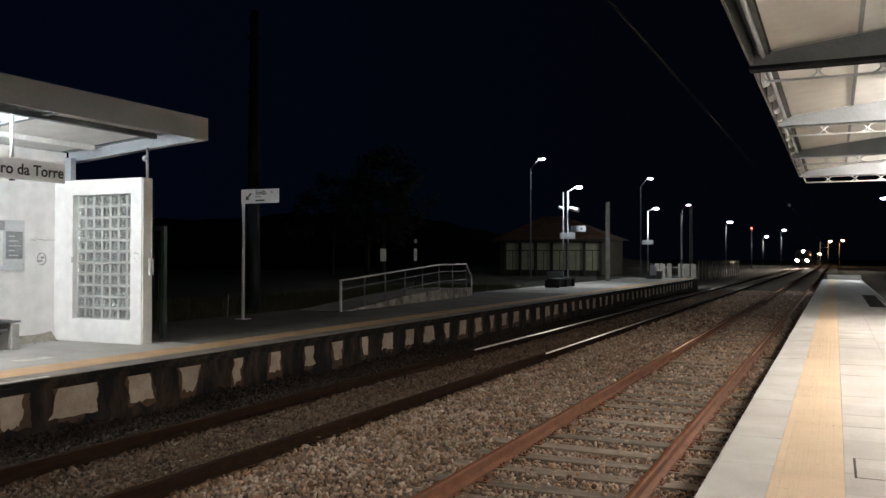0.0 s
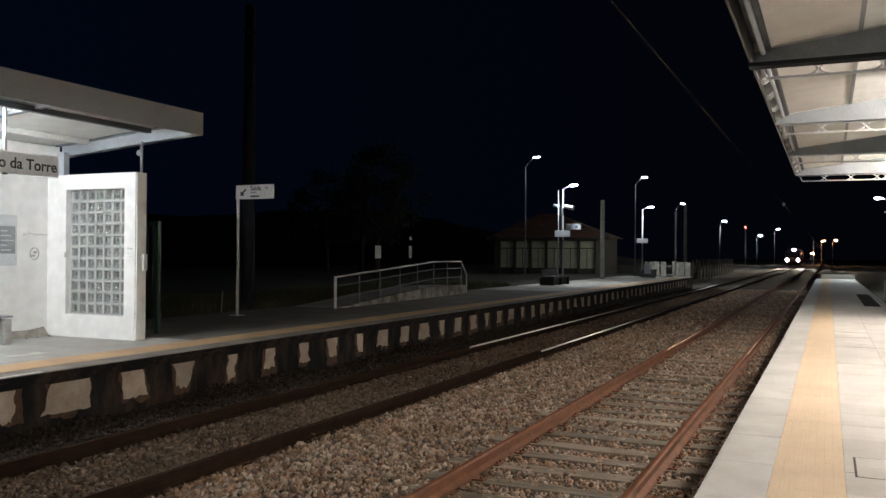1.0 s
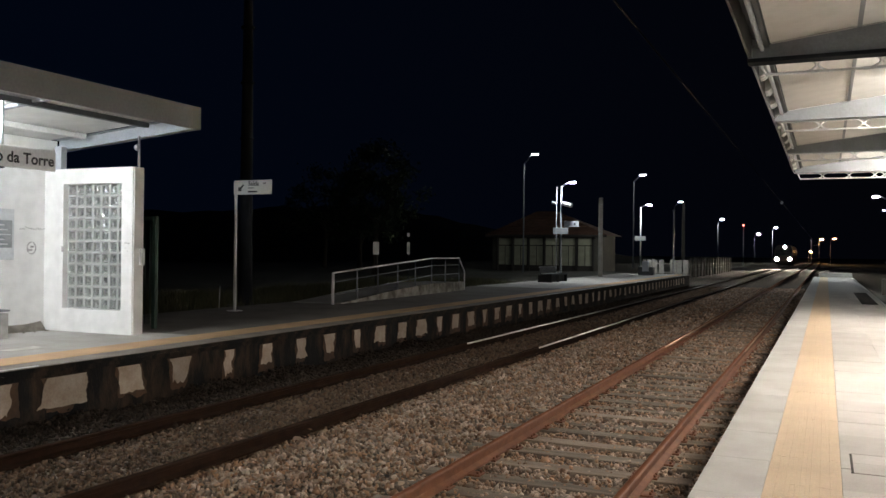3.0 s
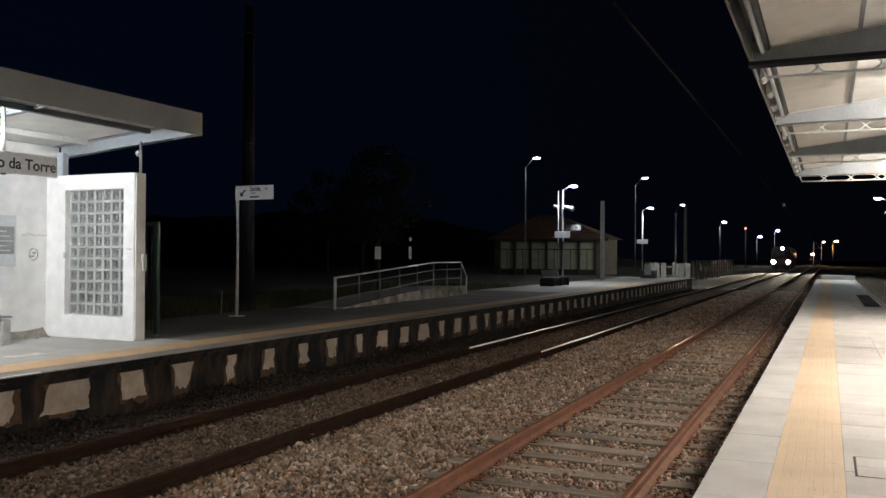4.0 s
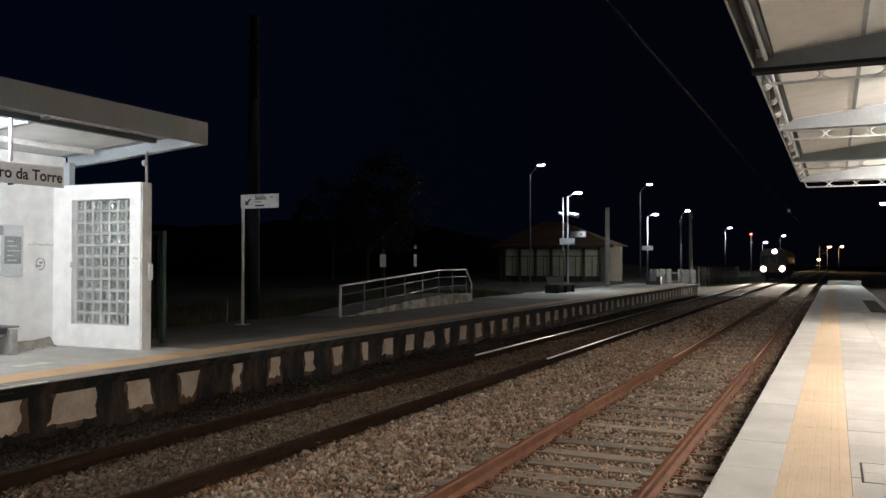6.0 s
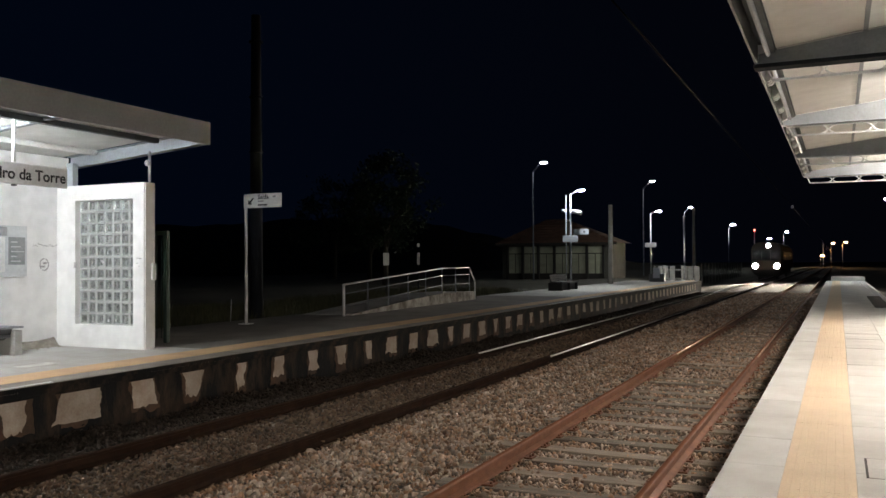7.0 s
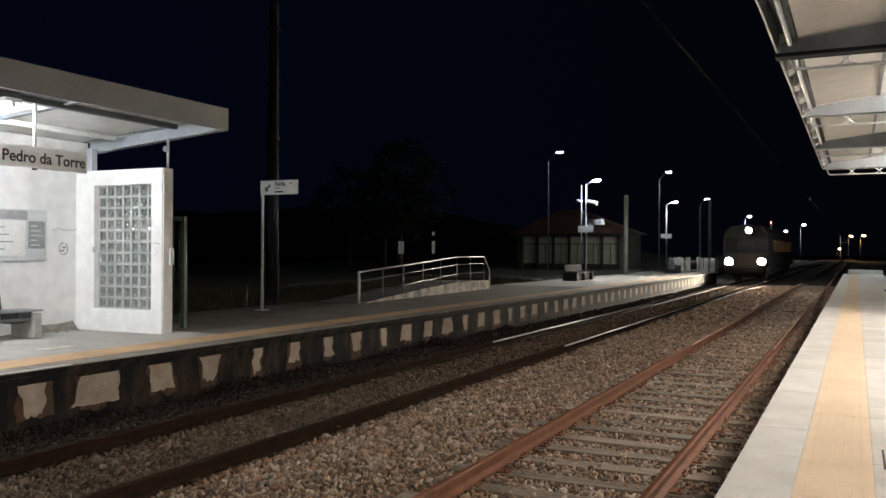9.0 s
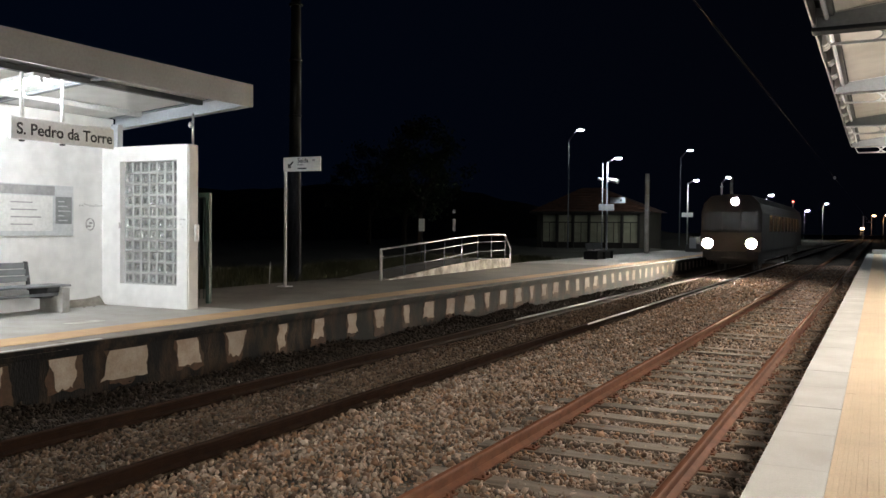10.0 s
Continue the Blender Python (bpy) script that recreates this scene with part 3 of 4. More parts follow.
def batten(m, lit, label, group):
    """A fluorescent batten with one tube, along its own y."""
    f = thing("tube_light", (0, 0, 0), label, "lamp", group, m=m)
    part("housing", box(-0.13, 0.13, -0.66, 0.66, 0.0, 0.06, 0.012), WHITE_STEEL, f)
    part("tube", tube((0, -0.61, -0.035), (0, 0.61, -0.035), 0.019, sides=12), lit, f, "glowing fluorescent tube")
    for s in (-1, 1):
        part("end_cap", box(-0.025, 0.025, s * 0.64 - 0.02, s * 0.64 + 0.02, -0.06, 0.0, 0.005), WHITE_STEEL, f)
    for s in (-1, 1):
        part("hanger", tube((0, s * 0.45, 0.06), (0, s * 0.45, 0.22 if lit is LIT_TUBE else 0.17), 0.008, sides=6), GREY_STEEL, f)
    return f


TUBE_AT = (1.95, ceil_z(1.95) - 0.24)
first = batten(pose(TUBE_AT[0], -0.6, TUBE_AT[1], 0, 0, 90), LIT_TUBE, "white fluorescent batten on the canopy ceiling", "canopy tubes")
for y in (-5.8, 11.0, 19.4):
    copy_thing(first, pose(TUBE_AT[0], y, TUBE_AT[1], 0, 0, 90))

# ---------------------------------------------------------------- far platform
END_L = 62.0
plat_l = thing("platform_far", (0, 0, 0), "worn concrete platform with a yellow line and stained face", "platform", kind="structure")
part("surface", box(-13.6, EDGE_L - 0.40, -14, 11.3, -0.12, 0.0), LEFT_FLOOR, plat_l)
# Darker middle stretch of the floor.
part("asphalt_surface", box(-13.6, EDGE_L - 0.40, 11.3, 33.5, -0.12, -0.0005), DARK_FLOOR, plat_l, "dark worn surface")
# Paler again from here: lamplight on the far end put into the colour.
part("concrete_surface", box(-13.6, EDGE_L - 0.40, 33.5, END_L, -0.12, 0.0), LEFT_FLOOR, plat_l, "worn concrete, kept pale for the lamplight there")
part("face", box(-13.6, EDGE_L - 0.10, -14, END_L, -1.1, -0.12), DARK_CONC, plat_l, "soot-stained concrete face")
cl = mesh_of(box(EDGE_L - 0.40, EDGE_L, 0.003, 1.017, -0.062, 0.004, 0.010), "coping_slab")
cl.materials.append(LEFT_COPING)
for i in range(60):
    part("coping_slab", cl, None, plat_l, at=(0, 0.8 + i * 1.02, random.uniform(-0.003, 0.003)))
part("coping_slab", box(EDGE_L - 0.40, EDGE_L, -14, 0.8, -0.062, 0.004, 0.01), LEFT_COPING, plat_l)
# Near-black strip over the front of the coping.
part("nosing", box(EDGE_L - 0.001, EDGE_L + 0.004, -14, END_L, -0.061, -0.007), DARK_CONC, plat_l, "near-black front edge")
part("bearing_ledge", box(EDGE_L - 0.40, EDGE_L - 0.05, -14, END_L, -0.13, -0.063, 0.008), DARK_CONC, plat_l)
for y0, y1 in ((-14, 7.4), (27, END_L)):      # left out in between, where no lamp lights the edge
    part("edge_line", box(EDGE_L - 0.07, EDGE_L - 0.012, y0, y1, 0.004, 0.0085), EDGE_PAINT, plat_l, "worn white edge line")
part("yellow_line", box(-9.66, -9.08, -14, END_L, 0.0, 0.005), YELLOW_PAINT, plat_l, "worn yellow safety strip")


def patch_mesh(rng, w, h):
    """A pale field left clean between the soot streaks, y by z, with ragged sides."""
    t = bmesh.new()
    steps = 12
    taper = [rng.choice((-0.30, -0.12, 0.0, 0.10, 0.22)) * w for _ in range(2)]
    turn = [rng.uniform(0.35, 0.75) for _ in range(2)]
    bite = [rng.uniform(-0.10, 0.04) * w for _ in range(2)]
    seedy = rng.uniform(0, 50)

    def edge(u, k):
        ragged = 0.045 * noise.noise(Vector((seedy + 9 * k, u * 2.6, 0))) + 0.02 * noise.noise(Vector((seedy + 9 * k, u * 9, 3)))
        return w / 2 + taper[k] * u + bite[k] * max(0, 1 - abs(u - turn[k]) / 0.22) + ragged
    out = [(-edge(k / steps, 0), -h * k / steps) for k in range(steps + 1)]
    a0, a1 = -edge(1, 0), edge(1, 1)
    out += [(a0 + (a1 - a0) * k / 8, -h + 0.07 * noise.noise(Vector((seedy, 5, k * 0.45))) + rng.uniform(-0.005, 0.005)) for k in range(1, 8)]
    out += [(edge(1 - k / steps, 1), -h * (1 - k / steps)) for k in range(steps + 1)]
    lo = [t.verts.new((0, a, z)) for a, z in out]
    hi = [t.verts.new((0.004, a, z)) for a, z in out]
    k = len(out)
    for i in range(k):
        t.faces.new((lo[i], lo[(i + 1) % k], hi[(i + 1) % k], hi[i]))
    t.faces.new(hi)
    bmesh.ops.recalc_face_normals(t, faces=t.faces[:])
    return t


rng = random.Random(11)
for i in range(53):
    y = 7.03 + (i - 1) * 1.022 + {0: -0.12, 1: -0.14, 2: -0.16, 3: -0.13, 4: -0.11, 8: -0.05}.get(i, 0)
    w = {0: 0.42, 1: 0.40, 2: 0.62, 3: 0.40, 4: 0.42, 5: 0.22, 6: 0.27, 7: 0.26, 8: 0.40, 9: 0.27}.get(i, rng.uniform(0.28, 0.46))
    if i < 24:
        part("rust_fringe", patch_mesh(rng, w + 0.10, rng.uniform(0.42, 0.52)), RUST_STAIN, plat_l, "rust-brown stain", at=(EDGE_L - 0.101, y + rng.uniform(-0.03, 0.03), -0.17))
    part("clean_field", patch_mesh(rng, w, rng.uniform(0.31, 0.39)), PALE_CONC, plat_l, "pale clean concrete", at=(EDGE_L - 0.098, y, -0.175))

# ---------------------------------------------------------------- shelter on the far platform
shelter = thing("platform_shelter", (0, 0, 0), "white plastered platform shelter with a glass-block side wall and flat canopy", "shelter")
WX, WY, WT = -12.50, 10.74, 2.80
# back wall
part("back_wall", box(WX - 0.3, WX, -6, WY + 0.25, 0, 3.335, 0.012), WHITE_PLASTER, shelter)
# side wall: four pieces round the opening for the blocks
GX0, GX1, GZ0, GZ1 = -12.06, -10.72, 0.39, 2.54
side = box(WX, GX0, WY, WY + 0.25, 0, WT)
box(GX1, -10.46, WY, WY + 0.25, 0, WT, bm=side)
box(GX0, GX1, WY, WY + 0.25, 0, GZ0, bm=side)
box(GX0, GX1, WY, WY + 0.25, GZ1, WT, bm=side)
bmesh.ops.remove_doubles(side, verts=side.verts[:], dist=0.0005)
bmesh.ops.bevel(side, geom=[e for e in side.edges if e.is_manifold and e.calc_face_angle(0) > 1.2 and min(v.co.x for v in e.verts) > -10.5], offset=0.02, segments=2, affect="EDGES")
part("side_wall", side, WHITE_PLASTER, shelter)
bw, bh = (GX1 - GX0) / 7, (GZ1 - GZ0) / 11
FROST = mat("frosted_block_rim", (0.46, 0.48, 0.465), (0.36, 0.37, 0.36), 0.3, scale=6, fine=60, bump=0.1, spread=0.12)
blk = bmesh.new()
ow, oh, iw, ih = bw / 2 - 0.005, bh / 2 - 0.005, bw / 2 - 0.024, bh / 2 - 0.018
for x0, x1, z0, z1 in ((-ow, -iw, -oh, oh), (iw, ow, -oh, oh), (-iw, iw, -oh, -ih), (-iw, iw, ih, oh)):
    box(x0, x1, -0.045, 0.045, z0, z1, 0.007, bm=blk)
blk = mesh_of(blk, "glass_block")
blk.materials.append(FROST)
dish = bmesh.new()
for s in (-1, 1):
    t = bmesh.new()
    bmesh.ops.create_grid(t, x_segments=8, y_segments=8, size=0.5)
    for v in t.verts:
        u, w = v.co.x, v.co.y
        v.co = Vector((u * 2 * iw, s * (0.040 - 0.036 * math.cos(u * math.pi) * math.cos(w * math.pi) + 0.003 * math.sin(17 * u + 5 * w)), w * 2 * ih))
    for fc in t.faces:
        fc.smooth = True
    join(dish, t)
bmesh.ops.recalc_face_normals(dish, faces=dish.faces[:])
dish = mesh_of(dish, "pane")
dish.materials.append(GLASS)
MORTAR = mat("grey_mortar", (0.40, 0.40, 0.385), (0.30, 0.30, 0.285), 0.9, scale=5, fine=70, bump=0.2)
for i in range(7):
    for j in range(11):
        gb = part("glass_block", blk, None, shelter, at=pose(GX0 + (i + 0.5) * bw, WY + 0.155, GZ0 + (j + 0.5) * bh, 0, 0, 0))
        part("pane", dish, None, gb)
grid = bmesh.new()
for i in range(8):
    box(GX0 + i * bw - 0.0062, GX0 + i * bw + 0.0062, WY + 0.11, WY + 0.20, GZ0, GZ1, bm=grid)
for j in range(12):
    box(GX0, GX1, WY + 0.111, WY + 0.199, GZ0 + j * bh - 0.0061, GZ0 + j * bh + 0.0061, bm=grid)
part("mortar_joints", grid, MORTAR, shelter)

# canopy of the shelter: rises towards the track
CX0, CX1, CY1 = -12.8, -9.40, 11.12


def under(x):
    return 3.14 + (x + 12.5) * 0.084


part("fascia", prism([(CX1 - 0.04, 3.40), (CX1, 3.40), (CX1, 3.77), (CX1 - 0.04, 3.77)], -6, CY1), FASCIA, shelter, "grey-beige sheet fascia")
part("roof_sheet", prism([(CX0, under(CX0) + 0.26), (CX1 - 0.04, under(CX1) + 0.30), (CX1 - 0.04, under(CX1) + 0.33), (CX0, under(CX0) + 0.29)], -6, CY1 - 0.002), FASCIA, shelter)
for y0, y1 in ((-6, 1.2), (1.26, 4.9), (4.96, 8.56), (8.62, CY1 - 0.28)):
    # Grey outer strip in the nearer bays paints the shade above the tubes.
    shade_x = CX1 - 0.05 if y1 > 9 else -10.33
    for xa, xb, mtl in ((WX, shade_x, SOFFIT), (shade_x + 0.004, CX1 - 0.05, GREY_STEEL)):
        if xb - xa > 0.05:
            part("soffit_panel", prism([(xa, under(xa) + 0.20), (xb, under(xb) + 0.20), (xb, under(xb) + 0.23), (xa, under(xa) + 0.23)], y0, y1), mtl, shelter)
part("end_beam", prism([(WX, under(WX)), (CX1 - 0.045, under(CX1)), (CX1 - 0.045, under(CX1) + 0.22), (WX, under(WX) + 0.22)], CY1 - 0.09, CY1 - 0.01), PALE_STEEL, shelter)
for dz in (0.0, 0.205):
    part("beam_flange", prism([(WX, under(WX) + dz), (CX1 - 0.045, under(CX1) + dz), (CX1 - 0.045, under(CX1) + dz + 0.015), (WX, under(WX) + dz + 0.015)], CY1 - 0.17, CY1 - 0.092), PALE_STEEL, shelter)
# Beams coloured grey instead of white, for the shade they hang in.
for y in (8.59, 4.93, 1.23):
    part("cross_beam", prism([(WX, under(WX) + 0.15), (CX1 - 0.045, under(CX1) + 0.15), (CX1 - 0.045, under(CX1) + 0.20), (WX, under(WX) + 0.20)], y - 0.05, y + 0.05), GREY_STEEL, shelter)
part("purlin", box(-10.32, -10.22, -6, CY1 - 0.30, under(-10.3) + 0.115, under(-10.3) + 0.198, 0.006), DARK_STEEL, shelter, "dark grey purlin")
part("purlin", box(-11.72, -11.62, -6, CY1 - 0.30, under(-11.7) + 0.11, under(-11.7) + 0.198, 0.006), SIGN_WHITE, shelter)
part("support_post", box(-12.33, -12.17, WY + 0.04, WY + 0.16, WT, under(-12.25) + 0.05, 0.006), PALE_STEEL, shelter, "short blue-grey steel post")
rod = part("support_rod", tube((-10.49, WY + 0.14, WT), (-10.49, WY + 0.14, under(-10.47) + 0.02), 0.022), GALV, shelter)
part("clamp", ellipsoid((-10.52, WY + 0.12, 3.13), (0.05, 0.05, 0.055)), GALV, rod)
part("meter_box", box(-10.46, -10.415, WY + 0.14, WY + 0.22, 1.16, 1.44, 0.01), WHITE_STEEL, shelter, "small pale electrical box")
part("bare_patch", box(WX, WX + 0.006, 9.95, 10.62, 0.0, 0.12), PLASTER_BARE, shelter, "fallen plaster at the foot of the wall")

# loose rubble where the plaster has come away
rub = thing("plaster_rubble", (WX + 0.02, 9.3, 0), "grey crumbled plaster heaped along the wall foot", "rubble")
rr = random.Random(4)
t = bmesh.new()
ridge_line = [(i / 14, 0.02 + 0.15 * (i / 14) ** 1.2 + rr.uniform(-0.012, 0.012)) for i in range(15)]
foot = [t.verts.new((0.06 + 0.10 * u + rr.uniform(-0.01, 0.01), u * 1.35, 0.004)) for u, z in ridge_line]
top = [t.verts.new((0.01 + rr.uniform(0, 0.01), u * 1.35, z)) for u, z in ridge_line]
back = [t.verts.new((0, u * 1.35, 0)) for u, z in ridge_line]
for i in range(14):
    t.faces.new((foot[i], foot[i + 1], top[i + 1], top[i]))
    t.faces.new((top[i], top[i + 1], back[i + 1], back[i]))
t.faces.new((foot[14], back[14], top[14]))
bmesh.ops.recalc_face_normals(t, faces=t.faces[:])
for i in range(14):
    s = rr.uniform(0.012, 0.035)
    join(t, ellipsoid((rr.uniform(0.08, 0.24), rr.random() * 1.35, s * 0.4), (s, s * 1.4, s * 0.6), 6, 4))
part("heap", t, PLASTER_BARE, rub)

# station name board hung from the canopy
BOARD_WHITE = mat("white_enamel_board", (0.84, 0.85, 0.87), (0.80, 0.81, 0.83), 0.35, scale=1.2, fine=20, bump=0.0)
nb = thing("station_name_board", (-10.27, 8.14, 2.693), "pale grey station name board hung below the shelter canopy", "sign")
part("board", box(-0.022, 0.022, -0.843, 0.843, -0.150, 0.150, 0.006), BOARD_WHITE, nb)
text("S. Pedro da Torre", 0.215, INK, nb, Matrix.Translation((0.0232, 0.025, -0.010)) @ pose(0, 0, 0, 90, 0, 90), "dark lettering", align="CENTER")
for dy in (-0.67, -0.034):
    r = part("hanger", tube((0, dy, 0.150), (0, dy, under(-10.27) + 0.116 - 2.693), 0.026), WHITE_STEEL, nb)
    part("clip", box(-0.026, 0.03, dy - 0.026, dy + 0.026, -0.173, -0.150, 0.004), DARK_STEEL, r)

# notice board
no = thing("notice_board", (WX, 9.1, 1.65), "pale glazed notice board with faded posters on the white wall", "notice board")
part("backing", box(0.0, 0.03, -1.1, 1.0, -0.42, 0.43, 0.006), NOTICE, no)
part("header", box(0.03, 0.034, -1.05, 0.62, 0.26, 0.41), FADED, no, "grey header band")
part("poster", box(0.03, 0.035, -1.05, 0.58, -0.34, 0.24), SIGN_WHITE, no)
part("poster", box(0.03, 0.036, 0.64, 0.96, -0.22, 0.24), NOTICE_DARK, no, "dark printed poster")
for i in range(5):
    part("print_bar", box(0.036, 0.0375, 0.69, 0.69 + 0.06 * (2 + i % 3), 0.15 - i * 0.08, 0.17 - i * 0.08), NOTICE, no)
for i in range(4):
    part("print_bar", box(0.035, 0.0365, -0.2, 0.2 + 0.08 * (i % 3), 0.12 - i * 0.12, 0.14 - i * 0.12), FADED, no)

# faint scrawl and round mark on the wall
gr = thing("wall_scrawl", (WX + 0.001, 10.45, 1.77), "faint dark scrawl on the white plaster", "graffiti")
t = bmesh.new()
rr = random.Random(8)
for i in range(14):
    y = -0.20 + i * 0.036
    h = rr.uniform(-0.02, 0.02)
    box(0, 0.002, -0.022, 0.022, -0.005, 0.005, bm=t, m=Matrix.Translation((0, y, h)) @ Matrix.Rotation(rr.uniform(-1.2, 1.2), 4, "X"))
part("mark", t, GRAFFITI, gr)
t = bmesh.new()
for i in range(14):
    a = i * math.tau / 14
    if i not in (3, 9):
        box(0, 0.002, -0.03, 0.03, -0.011, 0.011, bm=t, m=Matrix.Translation((0, 0.02 + 0.085 * math.cos(a), -0.34 + 0.10 * math.sin(a))) @ Matrix.Rotation(a + math.pi / 2, 4, "X"))
box(0, 0.002, -0.05, 0.04, -0.39, -0.36, bm=t)
box(0, 0.002, 0.0, 0.07, -0.335, -0.30, bm=t)
part("ring", t, GRAFFITI, gr)
sm = thing("wall_scrawl", (-10.60, WY - 0.001, 1.44), "small dark scribbles on the white side wall", "graffiti")
for dx, dz, w, h in ((-0.05, 0.08, 0.05, 0.02), (0.02, 0.075, 0.05, 0.016), (-0.04, 0.0, 0.035, 0.012), (0.0, -0.05, 0.03, 0.012), (-1.49, -0.07, 0.05, 0.10)):
    part("smudge", box(dx, dx + w, -0.0015, 0, dz, dz + h), GRAFFITI, sm)

# bench in the shelter
be = thing("platform_bench", (-12.0, 8.13, 0), "grey metal bench on concrete legs against the shelter wall", "bench")
for dy in (-1.25, 1.22):
    leg = box(-0.28, 0.27, dy - 0.07, dy + 0.07, 0, 0.40, 0.012)
    part("leg", leg, BENCH_CONC, be)
for k in range(4):
    part("seat_slat", box(-0.22 + k * 0.125, -0.11 + k * 0.125, -1.45, 1.32, 0.425, 0.455, 0.008), BENCH_METAL, be)
part("seat_rail", tube((0.22, -1.4, 0.31), (0.22, 1.1, 0.31), 0.025), BENCH_METAL, be)
for k in range(3):
    part("back_slat", box(-0.31 - k * 0.028, -0.285 - k * 0.028, -1.45, 0.98, 0.50 + k * 0.105, 0.595 + k * 0.105, 0.006), BENCH_METAL, be)
for dy in (-1.2, -0.1, 0.95):
    part("back_bracket", prism([(-0.29, 0.36), (-0.25, 0.36), (-0.33, 0.82), (-0.38, 0.82)], dy - 0.025, dy + 0.025), DARK_STEEL, be)
for dy in (-1.0, 1.02):
    part("seat_bracket", prism([(-0.22, 0.425), (0.24, 0.425), (0.20, 0.33), (0.05, 0.24), (-0.2, 0.24)], dy - 0.11, dy + 0.11), DARK_STEEL, be)

lt = batten(pose(-10.72, 7.62, under(-10.72) + 0.03, 0, -4.8, 0) @ pose(0, 0, 0, 0, 0, 90), LIT_TUBE_LEFT, "lit fluorescent batten under the shelter canopy", "shelter tubes")
for y in (5.2, 2.5, -0.2):
    copy_thing(lt, pose(-10.72, y, under(-10.72) + 0.03, 0, -4.8, 0) @ pose(0, 0, 0, 0, 0, 90))

# green post and gate frame behind the side wall
gp = thing("gate_frame", (-11.03, 11.86, 0), "dark green metal gate frame behind the shelter", "gate")
part("post", box(-0.04, 0.04, -0.04, 0.04, 0, 2.03, 0.008), GREEN, gp)
part("post", box(-0.94, -0.86, -0.04, 0.04, 0, 2.03, 0.008), GREEN, gp)
part("head_bar", box(-0.86, -0.04, -0.03, 0.03, 1.95, 2.03, 0.006), GREEN, gp)
for i in range(7):
    part("bar", tube((-0.78 + i * 0.11, 0, 0.08), (-0.78 + i * 0.11, 0, 1.95), 0.009, sides=6), GREEN, gp)
paper = thing("paper_scrap", (-10.35, 8.55, 0.003), "flat pale scrap on the platform floor", "paper")
part("scrap", box(-0.12, 0.12, -0.30, 0.30, 0, 0.003), EDGE_PAINT, paper)

# ---------------------------------------------------------------- direction sign
ds = thing("direction_sign", (-12.60, 16.16, 0), "white way-out sign on a white steel post", "sign")
part("post", tube((0, 0, 0.02), (0, 0, 3.04), 0.038), WHITE_STEEL, ds)
part("base_plate", box(-0.13, 0.13, -0.13, 0.13, 0, 0.022, 0.006), WHITE_STEEL, ds)
pn = part("panel", box(-0.03, 1.03, -0.05, -0.02, 2.72, 3.05, 0.006), SIGN_WHITE, ds)
text("Saída", 0.15, INK, pn, Matrix.Translation((0.38, -0.0512, 2.965)) @ pose(0, 0, 0, 90, 0, 0), "dark lettering")
part("print_bar", box(0.80, 0.88, -0.0525, -0.0505, 2.95, 2.99), FADED, pn)
part("print_bar", box(0.38, 0.55, -0.0525, -0.0505, 2.855, 2.885), FADED, pn)
part("print_bar", box(0.38, 0.64, -0.0525, -0.0505, 2.765, 2.80), INK, pn)
ar = box(-0.09, 0.09, -0.0525, -0.0505, -0.022, 0.022)
ar.transform(Matrix.Translation((0.19, 0, 2.885)) @ Matrix.Rotation(radians(-45), 4, "Y"))
box(0.105, 0.20, -0.0535, -0.0505, 2.80, 2.835, bm=ar)
box(0.105, 0.14, -0.0535, -0.0505, 2.80, 2.90, bm=ar)
part("arrow", ar, INK, pn, "dark arrow pointing down")

# ---------------------------------------------------------------- poles


def concrete_pole(x, y, h, r0, r1, label, mtl=None):
    p = thing("utility_pole", (x, y, -0.15), label, "pole")
    part("shaft", tube((0, 0, 0), (0, 0, h), r0, r1, 16), mtl or CONCRETE_POLE, p)
    for k in range(3):
        part("band", tube((0, 0, h * (0.55 + 0.18 * k)), (0, 0, h * (0.55 + 0.18 * k) + 0.05), r0 * 0.95, r0 * 0.95, 16), mtl or GALV, p)
    return p


concrete_pole(-14.05, 18.45, 8.2, 0.19, 0.12, "tall dark grey pole behind the far platform", DARK_POLE)
concrete_pole(-12.95, 52.9, 5.1, 0.15, 0.13, "pale concrete pole at the back of the platform")
concrete_pole(-13.4, 90.0, 7.0, 0.20, 0.13, "pale concrete pole beyond the platform end")

# ---------------------------------------------------------------- ramp with railing
A, B = Vector((-11.90, 19.50, 0)), Vector((-12.54, 30.18, 0))
D = (B - A)
LEN = D.length
rm = pose(A.x, A.y, 0, 0, 0, math.degrees(math.atan2(D.y, D.x)))
ramp = thing("access_ramp", A, "low concrete access ramp with peeling whitewash and pipe railing", "ramp", m=rm)
prof = [(0.3, 0.0), (LEN - 0.45, 0.0), (LEN - 0.45, 0.32), (7.0, 0.35), (4.2, 0.25), (0.3, 0.03)]
part("kerb_wall", prism(prof, -0.01, 0.16, axis="x"), mat("peeling_whitewash", (0.46, 0.44, 0.40), (0.15, 0.135, 0.115), 0.9, scale=2.0, fine=30, bump=0.4, contrast=(0.40, 0.62)), ramp)
part("slope", prism([(0.3, 0.0), (LEN - 0.45, 0.0), (LEN - 0.45, 0.30), (7.0, 0.33), (4.2, 0.23), (0.3, 0.01)], 0.165, 1.5, axis="x"), LEFT_FLOOR, ramp)
for obj in ramp.children:
    for v in obj.data.vertices:
        v.co = Vector((v.co.y, v.co.x, v.co.z))
    obj.data.flip_normals()
BEND = 7.15
RX = LEN - 0.75


def rail_h(u):
    return 0.84 + (1.21 - 0.84) * min(1, u / BEND)


